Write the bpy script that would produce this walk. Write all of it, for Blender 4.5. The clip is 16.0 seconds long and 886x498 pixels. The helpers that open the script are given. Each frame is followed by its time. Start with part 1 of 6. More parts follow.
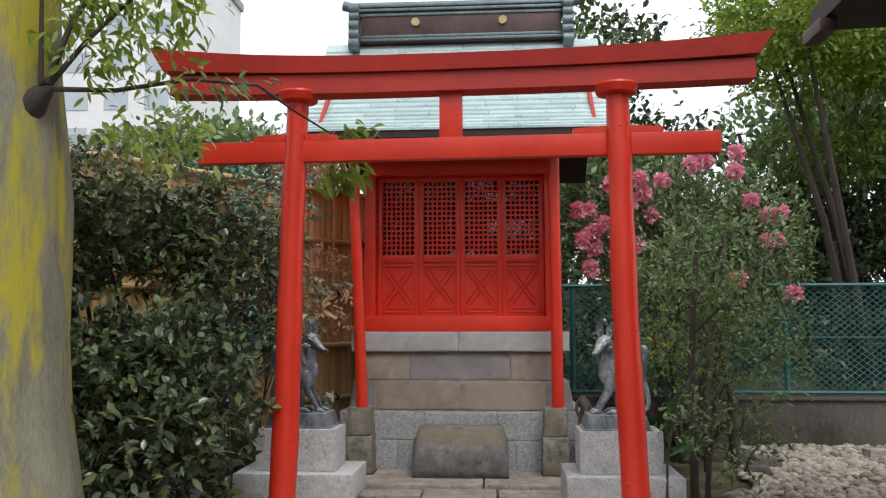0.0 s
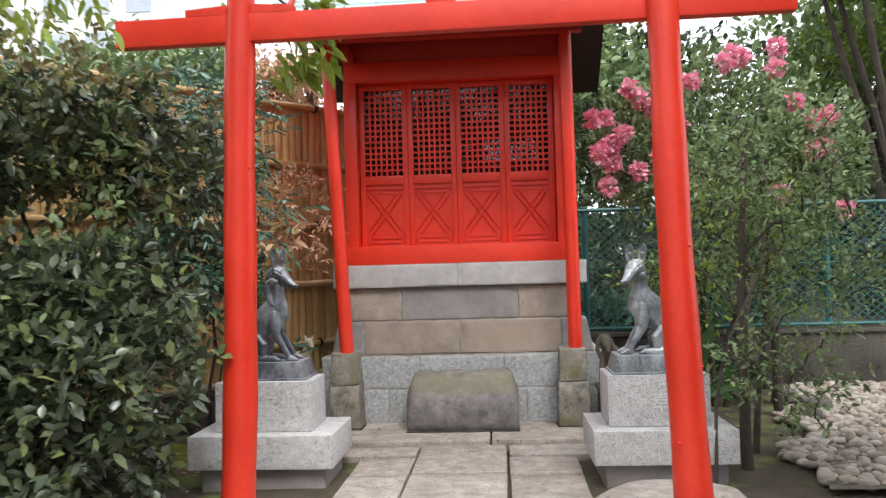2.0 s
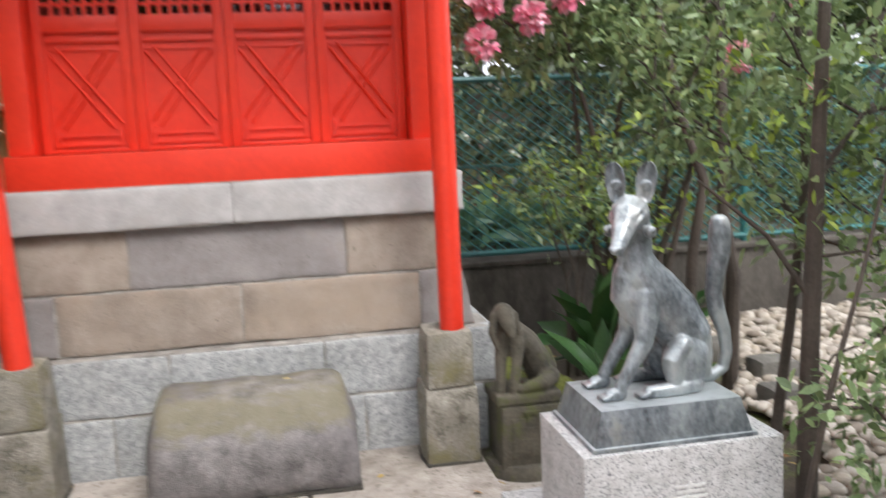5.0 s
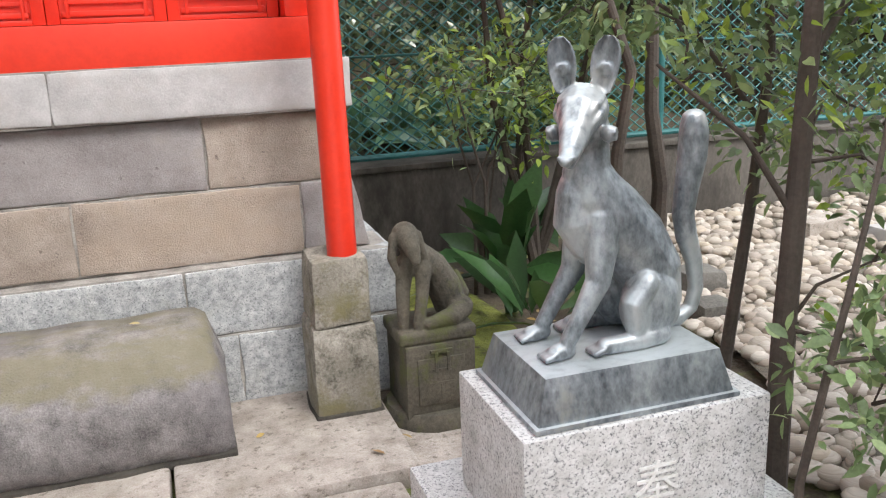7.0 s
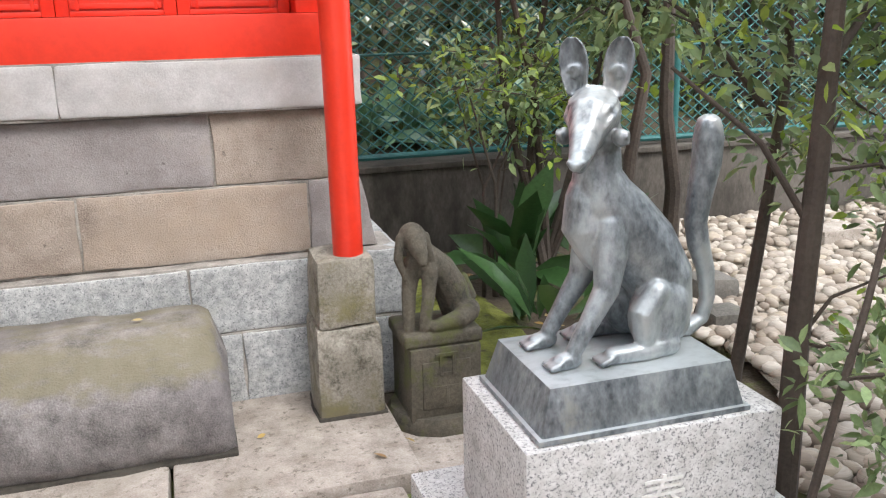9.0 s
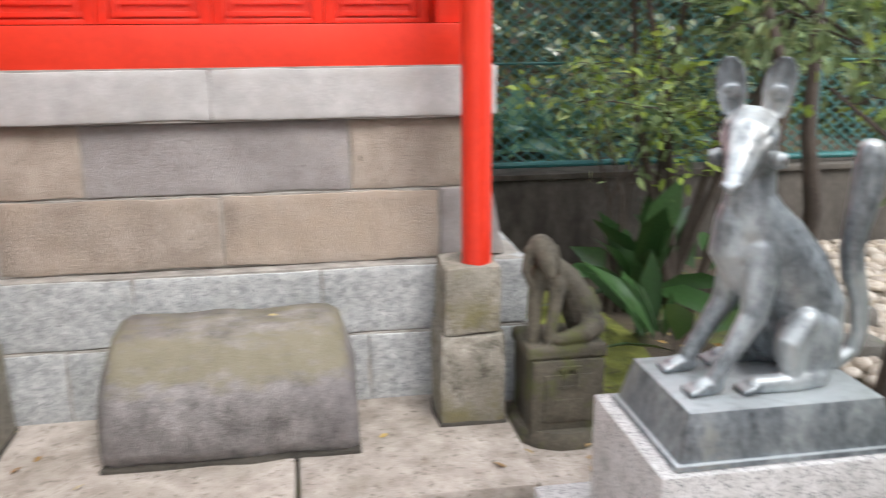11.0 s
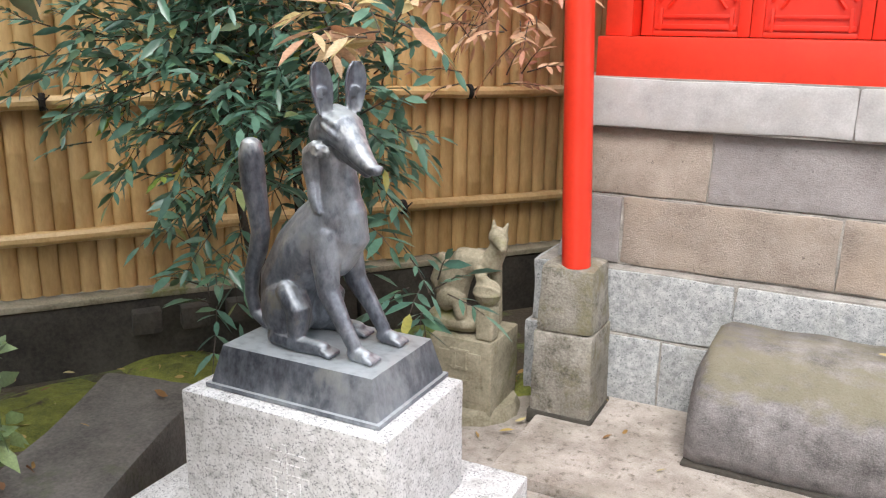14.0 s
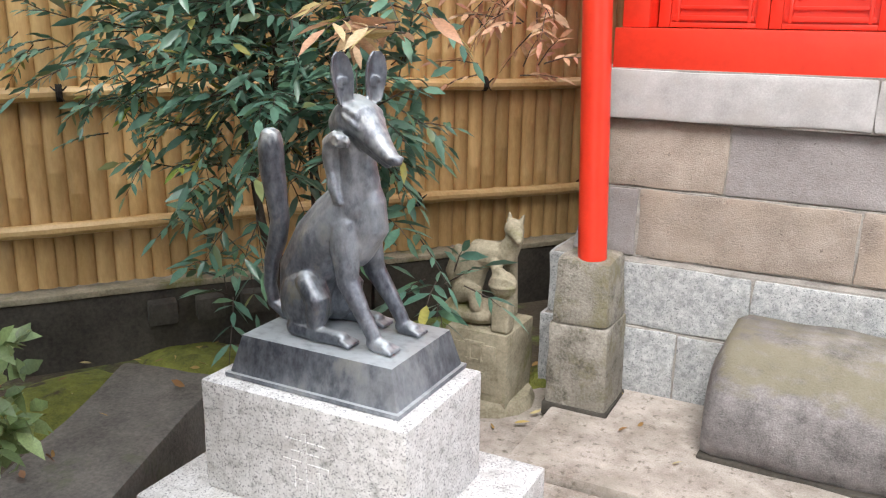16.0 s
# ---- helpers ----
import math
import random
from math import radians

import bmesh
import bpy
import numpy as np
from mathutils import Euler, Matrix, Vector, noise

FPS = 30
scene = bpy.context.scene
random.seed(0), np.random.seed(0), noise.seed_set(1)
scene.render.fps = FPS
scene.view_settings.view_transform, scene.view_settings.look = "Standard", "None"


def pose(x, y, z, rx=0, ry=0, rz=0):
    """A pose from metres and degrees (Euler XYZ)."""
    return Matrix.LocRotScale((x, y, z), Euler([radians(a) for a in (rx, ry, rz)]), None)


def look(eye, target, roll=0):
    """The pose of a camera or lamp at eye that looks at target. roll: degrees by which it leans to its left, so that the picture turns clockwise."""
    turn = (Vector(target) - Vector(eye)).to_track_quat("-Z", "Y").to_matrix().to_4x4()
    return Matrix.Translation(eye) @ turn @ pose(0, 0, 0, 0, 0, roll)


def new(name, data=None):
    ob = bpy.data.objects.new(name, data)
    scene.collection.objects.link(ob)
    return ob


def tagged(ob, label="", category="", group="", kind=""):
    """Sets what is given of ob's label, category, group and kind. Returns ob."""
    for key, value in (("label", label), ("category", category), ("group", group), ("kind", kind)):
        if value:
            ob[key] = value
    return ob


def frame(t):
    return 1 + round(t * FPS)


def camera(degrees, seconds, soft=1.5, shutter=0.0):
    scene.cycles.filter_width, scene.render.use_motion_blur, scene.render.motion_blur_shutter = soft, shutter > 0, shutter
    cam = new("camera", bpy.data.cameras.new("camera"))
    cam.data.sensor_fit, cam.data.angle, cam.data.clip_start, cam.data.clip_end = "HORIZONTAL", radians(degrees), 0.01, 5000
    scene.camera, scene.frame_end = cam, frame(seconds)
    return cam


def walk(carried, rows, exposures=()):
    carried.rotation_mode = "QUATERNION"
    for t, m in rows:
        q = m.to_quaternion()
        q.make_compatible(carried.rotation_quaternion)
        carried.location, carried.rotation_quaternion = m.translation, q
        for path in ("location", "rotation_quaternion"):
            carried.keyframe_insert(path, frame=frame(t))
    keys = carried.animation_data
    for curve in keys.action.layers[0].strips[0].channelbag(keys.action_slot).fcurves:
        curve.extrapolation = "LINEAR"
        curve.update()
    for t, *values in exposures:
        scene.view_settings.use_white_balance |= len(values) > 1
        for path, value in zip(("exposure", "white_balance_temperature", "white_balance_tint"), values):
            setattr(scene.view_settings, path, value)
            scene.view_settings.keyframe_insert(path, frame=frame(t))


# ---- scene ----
cam = camera(55.7, 16.0, soft=1.2, shutter=0.5)
PATH = [
    (0, (0.516, 0.59, 1.274), (0.374, 2.576, 1.459), -0.1),
    (0.5, (0.571, 0.653, 1.236), (0.406, 2.636, 1.431), -0.4),
    (1, (0.583, 0.824, 1.204), (0.393, 2.806, 1.396), -0.4),
    (1.5, (0.499, 1.291, 1.207), (0.336, 3.28, 1.345), -0.6),
    (2, (0.454, 1.716, 1.178), (0.316, 3.71, 1.228), -1.6),
    (2.5, (0.439, 2.262, 1.237), (0.301, 4.256, 1.281), -0.6),
    (3, (0.325, 2.816, 1.287), (0.181, 4.811, 1.251), -0.7),
    (3.5, (0.341, 3.333, 1.376), (0.218, 5.328, 1.301), -1.2),
    (4, (0.403, 3.823, 1.443), (0.318, 5.819, 1.335), -1.0),
    (4.5, (0.375, 4.251, 1.416), (0.465, 6.238, 1.206), -0.9),
    (5, (0.313, 4.609, 1.412), (0.682, 6.554, 1.13), -2.5),
    (5.2, (0.315, 4.723, 1.411), (0.764, 6.639, 1.051), -1.8),
    (7.3, (0.47, 5.262, 1.338), (1.065, 7.097, 0.81), -2.3),
    (7.5, (0.475, 5.266, 1.337), (1.066, 7.103, 0.81), -2.1),
    (8, (0.481, 5.271, 1.336), (1.06, 7.112, 0.813), -1.6),
    (10.5, (0.465, 5.291, 1.349), (0.983, 7.147, 0.815), -1.2),
    (11, (0.412, 5.287, 1.357), (0.729, 7.195, 0.848), -0.4),
    (11.5, (0.309, 5.251, 1.392), (0.271, 7.181, 0.87), 0.6),
    (12, (0.244, 5.232, 1.379), (-0.1, 7.142, 0.896), 1.0),
    (12.5, (0.208, 5.21, 1.407), (-0.398, 7.051, 0.913), 1.2),
    (13, (0.187, 5.207, 1.412), (-0.564, 6.996, 0.927), 0.7),
    (13.5, (0.166, 5.206, 1.413), (-0.663, 6.951, 0.895), 0.75),
    (14.0, (0.15, 5.206, 1.414), (-0.721, 6.93, 0.893), 0.78),
    (14.5, (0.139, 5.205, 1.415), (-0.739, 6.923, 0.889), 0.8),
    (15.0, (0.136, 5.203, 1.412), (-0.745, 6.916, 0.874), 0.8),
    (15.5, (0.132, 5.2, 1.409), (-0.753, 6.912, 0.875), 0.8),
    (16, (0.129, 5.194, 1.406), (-0.759, 6.904, 0.871), 0.8),
]
walk(cam, [(t, look(eye, target, roll)) for t, eye, target, roll in PATH],
     exposures=[(0.0, -0.2), (1.0, -0.15), (1.5, 0.0), (2.0, 0.5), (2.5, 0.9), (3.0, 0.95), (3.5, 0.84), (4.0, 0.8), (5.0, 0.9), (7.5, 1.02), (10.5, 1.05), (11.0, 1.02), (12.0, 0.92), (13.0, 1.16), (16.0, 1.24)])

# world: a bright overcast sky and a wide soft sun
world = bpy.data.worlds.new("overcast_sky")
scene.world = world
world.use_nodes = True
wn, wl = world.node_tree.nodes, world.node_tree.links
wn.clear()
sky = wn.new("ShaderNodeTexSky")
sky.sky_type, sky.sun_disc = "NISHITA", False
sky.sun_elevation, sky.sun_rotation = radians(54), radians(157)
sky.air_density, sky.dust_density, sky.ozone_density = 1.0, 4.0, 1.0
pale = wn.new("ShaderNodeHueSaturation")
pale.inputs["Saturation"].default_value = 0.18
wl.new(sky.outputs["Color"], pale.inputs["Color"])
cloud = wn.new("ShaderNodeMixRGB")
cloud.inputs["Fac"].default_value = 0.8
cloud.inputs["Color2"].default_value = (10.0, 10.5, 11.6, 1)
wl.new(pale.outputs["Color"], cloud.inputs["Color1"])
back = wn.new("ShaderNodeBackground")
back.inputs["Strength"].default_value = 0.155
wl.new(cloud.outputs["Color"], back.inputs["Color"])
wl.new(back.outputs["Background"], wn.new("ShaderNodeOutputWorld").inputs["Surface"])
sun = new("sun", bpy.data.lights.new("sun", "SUN"))
sun.data.energy, sun.data.angle, sun.data.color = 1.6, radians(22), (1.0, 0.98, 0.95)
sun.matrix_world = look((3.4, -1.4, 13.3), (-0.3, 7.5, 0.0))


# ---- materials ----
def surface(name, dark, light, scale=4.0, fine=60.0, rough=0.7, bump=0.3, metal=0.0, spots=None, spot_scale=9.0, spot_at=0.62, spot_soft=0.08,
            vary=0.0, spec=0.5, stain=None, stain_scale=2.5, stain_at=0.5, stretch=(1, 1, 1), bump_size=0.01, gloss_vary=0.12):
    """A paint, stone or wood: two colours mixed by broad and fine noise, spots of a third, fine relief."""
    m = bpy.data.materials.new(name)
    m.use_nodes = True
    n, l = m.node_tree.nodes, m.node_tree.links
    b = n["Principled BSDF"]
    tc = n.new("ShaderNodeTexCoord")
    mp = n.new("ShaderNodeMapping")
    mp.inputs["Scale"].default_value = stretch
    info = n.new("ShaderNodeObjectInfo")
    shift = n.new("ShaderNodeVectorMath")
    shift.operation = "ADD"
    spread = n.new("ShaderNodeMath")
    spread.operation, spread.inputs[1].default_value = "MULTIPLY", 37.0 if vary else 0.0
    l.new(info.outputs["Random"], spread.inputs[0])
    l.new(tc.outputs["Object"], shift.inputs[0])
    l.new(spread.outputs[0], shift.inputs[1])
    l.new(shift.outputs[0], mp.inputs["Vector"])

    def noise_at(s, detail=8.0):
        t = n.new("ShaderNodeTexNoise")
        t.inputs["Scale"].default_value, t.inputs["Detail"].default_value, t.inputs["Roughness"].default_value = s, detail, 0.68
        l.new(mp.outputs["Vector"], t.inputs["Vector"])
        return t.outputs["Fac"]

    def ramp(src, a, z):
        r = n.new("ShaderNodeMapRange")
        r.inputs["From Min"].default_value, r.inputs["From Max"].default_value = a, z
        l.new(src, r.inputs["Value"])
        return r.outputs["Result"]

    def mix(fac, c1, c2):
        x = n.new("ShaderNodeMixRGB")
        for sock, v in (("Fac", fac), ("Color1", c1), ("Color2", c2)):
            if isinstance(v, tuple):
                x.inputs[sock].default_value = (*v, 1)
            elif isinstance(v, float):
                x.inputs[sock].default_value = v
            else:
                l.new(v, x.inputs[sock])
        return x.outputs["Color"]

    broad, grain = noise_at(scale), noise_at(fine, 2.0)
    add = n.new("ShaderNodeMath")
    add.operation = "MULTIPLY_ADD"
    add.inputs[1].default_value = 0.45
    l.new(grain, add.inputs[0])
    l.new(broad, add.inputs[2])
    col = mix(ramp(add.outputs[0], 0.52, 0.95), dark, light)
    if spots:
        col = mix(ramp(noise_at(spot_scale, 8.0), spot_at, spot_at + spot_soft), col, spots)
    if stain:
        col = mix(ramp(noise_at(stain_scale, 10.0), stain_at, stain_at + 0.22), col, stain)
    if vary:
        hs = n.new("ShaderNodeHueSaturation")
        r = n.new("ShaderNodeMapRange")
        r.inputs["To Min"].default_value, r.inputs["To Max"].default_value = 1 - vary, 1 + vary
        l.new(info.outputs["Random"], r.inputs["Value"])
        l.new(r.outputs["Result"], hs.inputs["Value"])
        l.new(col, hs.inputs["Color"])
        col = hs.outputs["Color"]
    l.new(col, b.inputs["Base Color"])
    rr = n.new("ShaderNodeMapRange")
    rr.inputs["To Min"].default_value, rr.inputs["To Max"].default_value = max(0.05, rough - gloss_vary), min(1.0, rough + gloss_vary)
    l.new(broad, rr.inputs["Value"])
    l.new(rr.outputs["Result"], b.inputs["Roughness"])
    b.inputs["Metallic"].default_value = metal
    b.inputs["Specular IOR Level"].default_value = spec
    bp = n.new("ShaderNodeBump")
    bp.inputs["Strength"].default_value, bp.inputs["Distance"].default_value = bump, bump_size
    l.new(add.outputs[0], bp.inputs["Height"])
    l.new(bp.outputs["Normal"], b.inputs["Normal"])
    return m


def leaf_paint(name, colours, rough=0.4, through_light=0.3, spec=0.5):
    """Leaves: each takes its own tone from the ramp, with a little light through the blade."""
    m = bpy.data.materials.new(name)
    m.use_nodes = True
    n, l = m.node_tree.nodes, m.node_tree.links
    b, out = n["Principled BSDF"], n["Material Output"]
    geo = n.new("ShaderNodeNewGeometry")
    ramp = n.new("ShaderNodeValToRGB")
    while len(ramp.color_ramp.elements) < len(colours):
        ramp.color_ramp.elements.new(0.5)
    for i, (e, c) in enumerate(zip(ramp.color_ramp.elements, colours)):
        e.position, e.color = i / max(1, len(colours) - 1), (*c, 1)
    l.new(geo.outputs["Random Per Island"], ramp.inputs["Fac"])
    tex = n.new("ShaderNodeTexNoise")
    tex.inputs["Scale"].default_value = 55.0
    hs = n.new("ShaderNodeHueSaturation")
    mr = n.new("ShaderNodeMapRange")
    mr.inputs["To Min"].default_value, mr.inputs["To Max"].default_value = 0.6, 1.4
    l.new(tex.outputs["Fac"], mr.inputs["Value"])
    l.new(mr.outputs["Result"], hs.inputs["Value"])
    l.new(ramp.outputs["Color"], hs.inputs["Color"])
    l.new(hs.outputs["Color"], b.inputs["Base Color"])
    b.inputs["Roughness"].default_value, b.inputs["Specular IOR Level"].default_value = rough, spec
    tr = n.new("ShaderNodeBsdfTranslucent")
    l.new(hs.outputs["Color"], tr.inputs["Color"])
    mx = n.new("ShaderNodeMixShader")
    mx.inputs["Fac"].default_value = through_light
    l.new(b.outputs["BSDF"], mx.inputs[1])
    l.new(tr.outputs["BSDF"], mx.inputs[2])
    l.new(mx.outputs["Shader"], out.inputs["Surface"])
    return m


RED = surface("vermilion_paint", (0.62, 0.028, 0.012), (0.78, 0.045, 0.018), scale=2.5, fine=35, rough=0.38, bump=0.12, bump_size=0.004, gloss_vary=0.1,
              spots=(0.5, 0.03, 0.02), spot_scale=5, spot_at=0.66, spot_soft=0.2)
RED_OLD = surface("weathered_vermilion_paint", (0.38, 0.022, 0.014), (0.55, 0.03, 0.016), scale=3, fine=45, rough=0.5, bump=0.2, bump_size=0.004,
                  spots=(0.2, 0.02, 0.02), spot_scale=3, spot_at=0.62, spot_soft=0.2)
TAN = surface("tan_sandstone", (0.215, 0.172, 0.14), (0.41, 0.345, 0.29), scale=5, fine=190, rough=0.9, bump=0.9, bump_size=0.008, vary=0.09, stain=(0.33, 0.26, 0.2), stain_scale=1.8, stain_at=0.48,
              spots=(0.13, 0.105, 0.09), spot_scale=45, spot_at=0.62, spot_soft=0.08)
MAUVE = surface("mauve_grey_stone", (0.21, 0.185, 0.18), (0.36, 0.33, 0.32), scale=6, fine=190, rough=0.9, stain=(0.31, 0.265, 0.225), stain_scale=2.2, stain_at=0.52, bump=0.9, bump_size=0.007, vary=0.08,
                spots=(0.13, 0.115, 0.11), spot_scale=50, spot_at=0.63, spot_soft=0.08)
CAPSTONE = surface("pale_grey_capstone", (0.33, 0.315, 0.305), (0.5, 0.48, 0.47), scale=9, fine=150, rough=0.88, stain=(0.39, 0.36, 0.33), stain_scale=3.5, bump=0.35, bump_size=0.004, vary=0.05,
                   spots=(0.4, 0.35, 0.29), spot_scale=3, spot_at=0.62, spot_soft=0.2)
GRANITE = surface("speckled_granite", (0.45, 0.44, 0.42), (0.74, 0.73, 0.72), scale=22, fine=120, rough=0.75, stain=(0.23, 0.225, 0.205), stain_scale=11, stain_at=0.54, bump=0.1, bump_size=0.003, vary=0.05,
                  spots=(0.13, 0.13, 0.14), spot_scale=170, spot_at=0.52, spot_soft=0.1)
GRANITE_LICHEN = surface("lichen_spotted_granite", (0.5, 0.49, 0.47), (0.76, 0.75, 0.74), scale=22, fine=120, rough=0.8, stain=(0.13, 0.13, 0.115), stain_scale=28, stain_at=0.55, bump=0.2, bump_size=0.003,
                         spots=(0.13, 0.13, 0.14), spot_scale=190, spot_at=0.53, spot_soft=0.1)
GRANITE_BASE = surface("rough_granite", (0.2, 0.21, 0.21), (0.54, 0.54, 0.53), scale=34, fine=190, rough=0.82, stain=(0.36, 0.36, 0.32), stain_scale=4, stain_at=0.54, bump=0.5, bump_size=0.005, vary=0.07,
                       spots=(0.15, 0.155, 0.16), spot_scale=130, spot_at=0.55, spot_soft=0.07)
PIER = surface("weathered_pier_stone", (0.08, 0.072, 0.052), (0.42, 0.385, 0.33), scale=14, fine=110, stain=(0.13, 0.115, 0.085), stain_scale=3.5, rough=0.9, bump=0.6, bump_size=0.01, vary=0.05,
               spots=(0.17, 0.15, 0.075), spot_scale=5, spot_at=0.52, spot_soft=0.15)
MOSSY = surface("old_mossy_stone", (0.17, 0.15, 0.095), (0.42, 0.37, 0.27), scale=8, fine=90, rough=0.92, bump=0.5, bump_size=0.008,
                spots=(0.16, 0.16, 0.055), spot_scale=5, spot_at=0.55, spot_soft=0.12)
PAVING = surface("worn_paving_stone", (0.24, 0.2, 0.165), (0.53, 0.47, 0.42), scale=9, fine=170, rough=0.92, stain=(0.3, 0.265, 0.215), stain_scale=3, stain_at=0.52, bump=1.0, bump_size=0.006, vary=0.12,
                 spots=(0.15, 0.13, 0.1), spot_scale=38, spot_at=0.55, spot_soft=0.12)
MOSSY_DARK = surface("dark_eroded_stone", (0.04, 0.035, 0.027), (0.14, 0.122, 0.09), scale=8, fine=90, rough=0.92, bump=0.6, bump_size=0.008,
                     spots=(0.09, 0.095, 0.035), spot_scale=6, spot_at=0.52, spot_soft=0.1)
CHALK = surface("bleached_carving", (0.6, 0.59, 0.57), (0.82, 0.81, 0.79), scale=30, fine=150, rough=0.9, bump=0.2, bump_size=0.002)
MORTAR = surface("weathered_mortar", (0.17, 0.155, 0.14), (0.42, 0.39, 0.35), scale=12, fine=150, rough=0.95, bump=0.6, bump_size=0.006)
# near-black tone for damp feet and for shade painted onto the fence footing
DAMP_SHADE = surface("damp_shade_black", (0.022, 0.019, 0.015), (0.085, 0.075, 0.06), scale=4, fine=60, rough=0.9, bump=0.5, bump_size=0.008)
MOSS = surface("bright_cushion_moss", (0.085, 0.095, 0.018), (0.26, 0.28, 0.05), scale=14, fine=180, rough=1.0, bump=1.0, bump_size=0.02,
               spots=(0.07, 0.055, 0.03), spot_scale=8, spot_at=0.56, spot_soft=0.08)
KERB = surface("dark_kerb_stone", (0.075, 0.07, 0.06), (0.19, 0.175, 0.155), scale=5, fine=80, rough=0.9, bump=0.5, bump_size=0.008,
               spots=(0.1, 0.12, 0.05), spot_scale=3, spot_at=0.6, spot_soft=0.15)
CONCRETE = surface("stained_concrete", (0.05, 0.043, 0.035), (0.15, 0.132, 0.112), scale=1.6, fine=60, rough=0.9, bump=0.3, bump_size=0.006,
                   spots=(0.035, 0.03, 0.024), spot_scale=2.2, spot_at=0.5, spot_soft=0.16, stretch=(1, 1, 0.45))
BAMBOO = surface("aged_split_bamboo", (0.42, 0.26, 0.1), (0.64, 0.44, 0.2), scale=3, fine=70, rough=0.42, bump=0.15, bump_size=0.003, vary=0.16,
                 spots=(0.32, 0.27, 0.1), spot_scale=2.0, spot_at=0.6, spot_soft=0.15, stretch=(1, 1, 0.25))
BAMBOO_RAIL = surface("pale_bamboo_rail", (0.46, 0.29, 0.11), (0.66, 0.47, 0.23), scale=4, fine=70, rough=0.38, bump=0.12, bump_size=0.003, vary=0.08)
CORD = surface("black_palm_cord", (0.008, 0.007, 0.006), (0.025, 0.02, 0.017), fine=200, rough=0.9)
COPPER = surface("verdigris_copper", (0.4, 0.53, 0.52), (0.6, 0.71, 0.7), scale=3, fine=30, rough=0.3, bump=0.1, bump_size=0.003, metal=0.1, vary=0.12,
                 spots=(0.2, 0.27, 0.25), spot_scale=4, spot_at=0.63, spot_soft=0.15)
RIDGE = surface("dark_ridge_copper", (0.045, 0.025, 0.022), (0.12, 0.07, 0.06), scale=3, fine=40, rough=0.45, bump=0.15, metal=0.2)
GUNMETAL = surface("grey_green_lead", (0.1, 0.13, 0.14), (0.22, 0.27, 0.28), scale=6, fine=40, rough=0.45, bump=0.15, metal=0.4)
GOLD = surface("dull_gilt_metal", (0.35, 0.26, 0.12), (0.55, 0.43, 0.22), rough=0.4, metal=0.6)
DARKWOOD = surface("dark_stained_wood", (0.02, 0.012, 0.01), (0.05, 0.03, 0.025), rough=0.65, stretch=(1, 1, 0.2))
YELLOWBARK = surface("lichen_covered_bark", (0.13, 0.12, 0.085), (0.34, 0.315, 0.22), scale=5, fine=90, rough=0.95, bump=0.8, bump_size=0.012,
                     spots=(0.42, 0.36, 0.035), spot_scale=4.2, spot_at=0.47, spot_soft=0.1, stain=(0.2, 0.185, 0.125), stain_scale=12, stain_at=0.52, stretch=(1, 1, 0.22))
TWIG = surface("dark_twig_bark", (0.035, 0.026, 0.02), (0.09, 0.07, 0.055), fine=80, rough=0.9, bump=0.5)
SOIL = surface("damp_mossy_soil", (0.04, 0.03, 0.02), (0.11, 0.085, 0.056), scale=2.2, fine=45, rough=0.95, bump=0.8, bump_size=0.03,
               spots=(0.13, 0.165, 0.035), spot_scale=2.6, spot_at=0.5, spot_soft=0.14)
TEAL = surface("teal_painted_steel", (0.015, 0.1, 0.098), (0.04, 0.18, 0.172), scale=6, fine=60, rough=0.45, bump=0.1, metal=0.0)
# lighter than TEAL: pale highlights along the wires put into the colour
WIRE = surface("highlit_green_wire", (0.035, 0.15, 0.145), (0.08, 0.25, 0.235), scale=6, fine=60, rough=0.4, bump=0.05)
INTERIOR_SHADE = surface("interior_shade_black", (0.012, 0.01, 0.01), (0.03, 0.025, 0.024), rough=0.9)
WHITEWALL = surface("white_render", (0.7, 0.7, 0.69), (0.82, 0.82, 0.81), scale=0.5, fine=8, rough=0.9, bump=0.05)
ROOFTILE = surface("grey_roof_tiles", (0.1, 0.1, 0.11), (0.22, 0.22, 0.23), scale=2, rough=0.6)
WINDOW = surface("dim_window_glass", (0.4, 0.45, 0.5), (0.5, 0.55, 0.6), scale=0.6, rough=0.15, bump=0.0)
PEBBLE = leaf_paint("pale_river_pebbles", [(0.19, 0.15, 0.115), (0.34, 0.29, 0.235), (0.47, 0.42, 0.36), (0.29, 0.245, 0.205), (0.41, 0.345, 0.265)], rough=0.75, through_light=0.0)

CAMELLIA = leaf_paint("dark_glossy_leaves", [(0.036, 0.047, 0.03), (0.066, 0.086, 0.05), (0.092, 0.122, 0.068), (0.14, 0.172, 0.092), (0.105, 0.13, 0.078), (0.22, 0.26, 0.09)], rough=0.27, through_light=0.15, spec=0.7)
NANDINA = leaf_paint("blue_green_narrow_leaves", [(0.059, 0.13, 0.1), (0.094, 0.195, 0.142), (0.13, 0.236, 0.171), (0.118, 0.224, 0.118), (0.088, 0.183, 0.136), (0.142, 0.26, 0.183), (0.106, 0.212, 0.147), (0.071, 0.153, 0.112), (0.094, 0.195, 0.13), (0.118, 0.236, 0.165), (0.088, 0.171, 0.118), (0.354, 0.319, 0.071)], rough=0.3, through_light=0.18)
CORAL = leaf_paint("coral_young_leaves", [(0.48, 0.25, 0.15), (0.6, 0.36, 0.22), (0.62, 0.43, 0.26), (0.5, 0.22, 0.15)], rough=0.5, through_light=0.3)
TANLEAF = leaf_paint("tan_pink_young_leaves", [(0.5, 0.27, 0.16), (0.6, 0.38, 0.24), (0.62, 0.46, 0.28), (0.48, 0.4, 0.16)], rough=0.5, through_light=0.25)
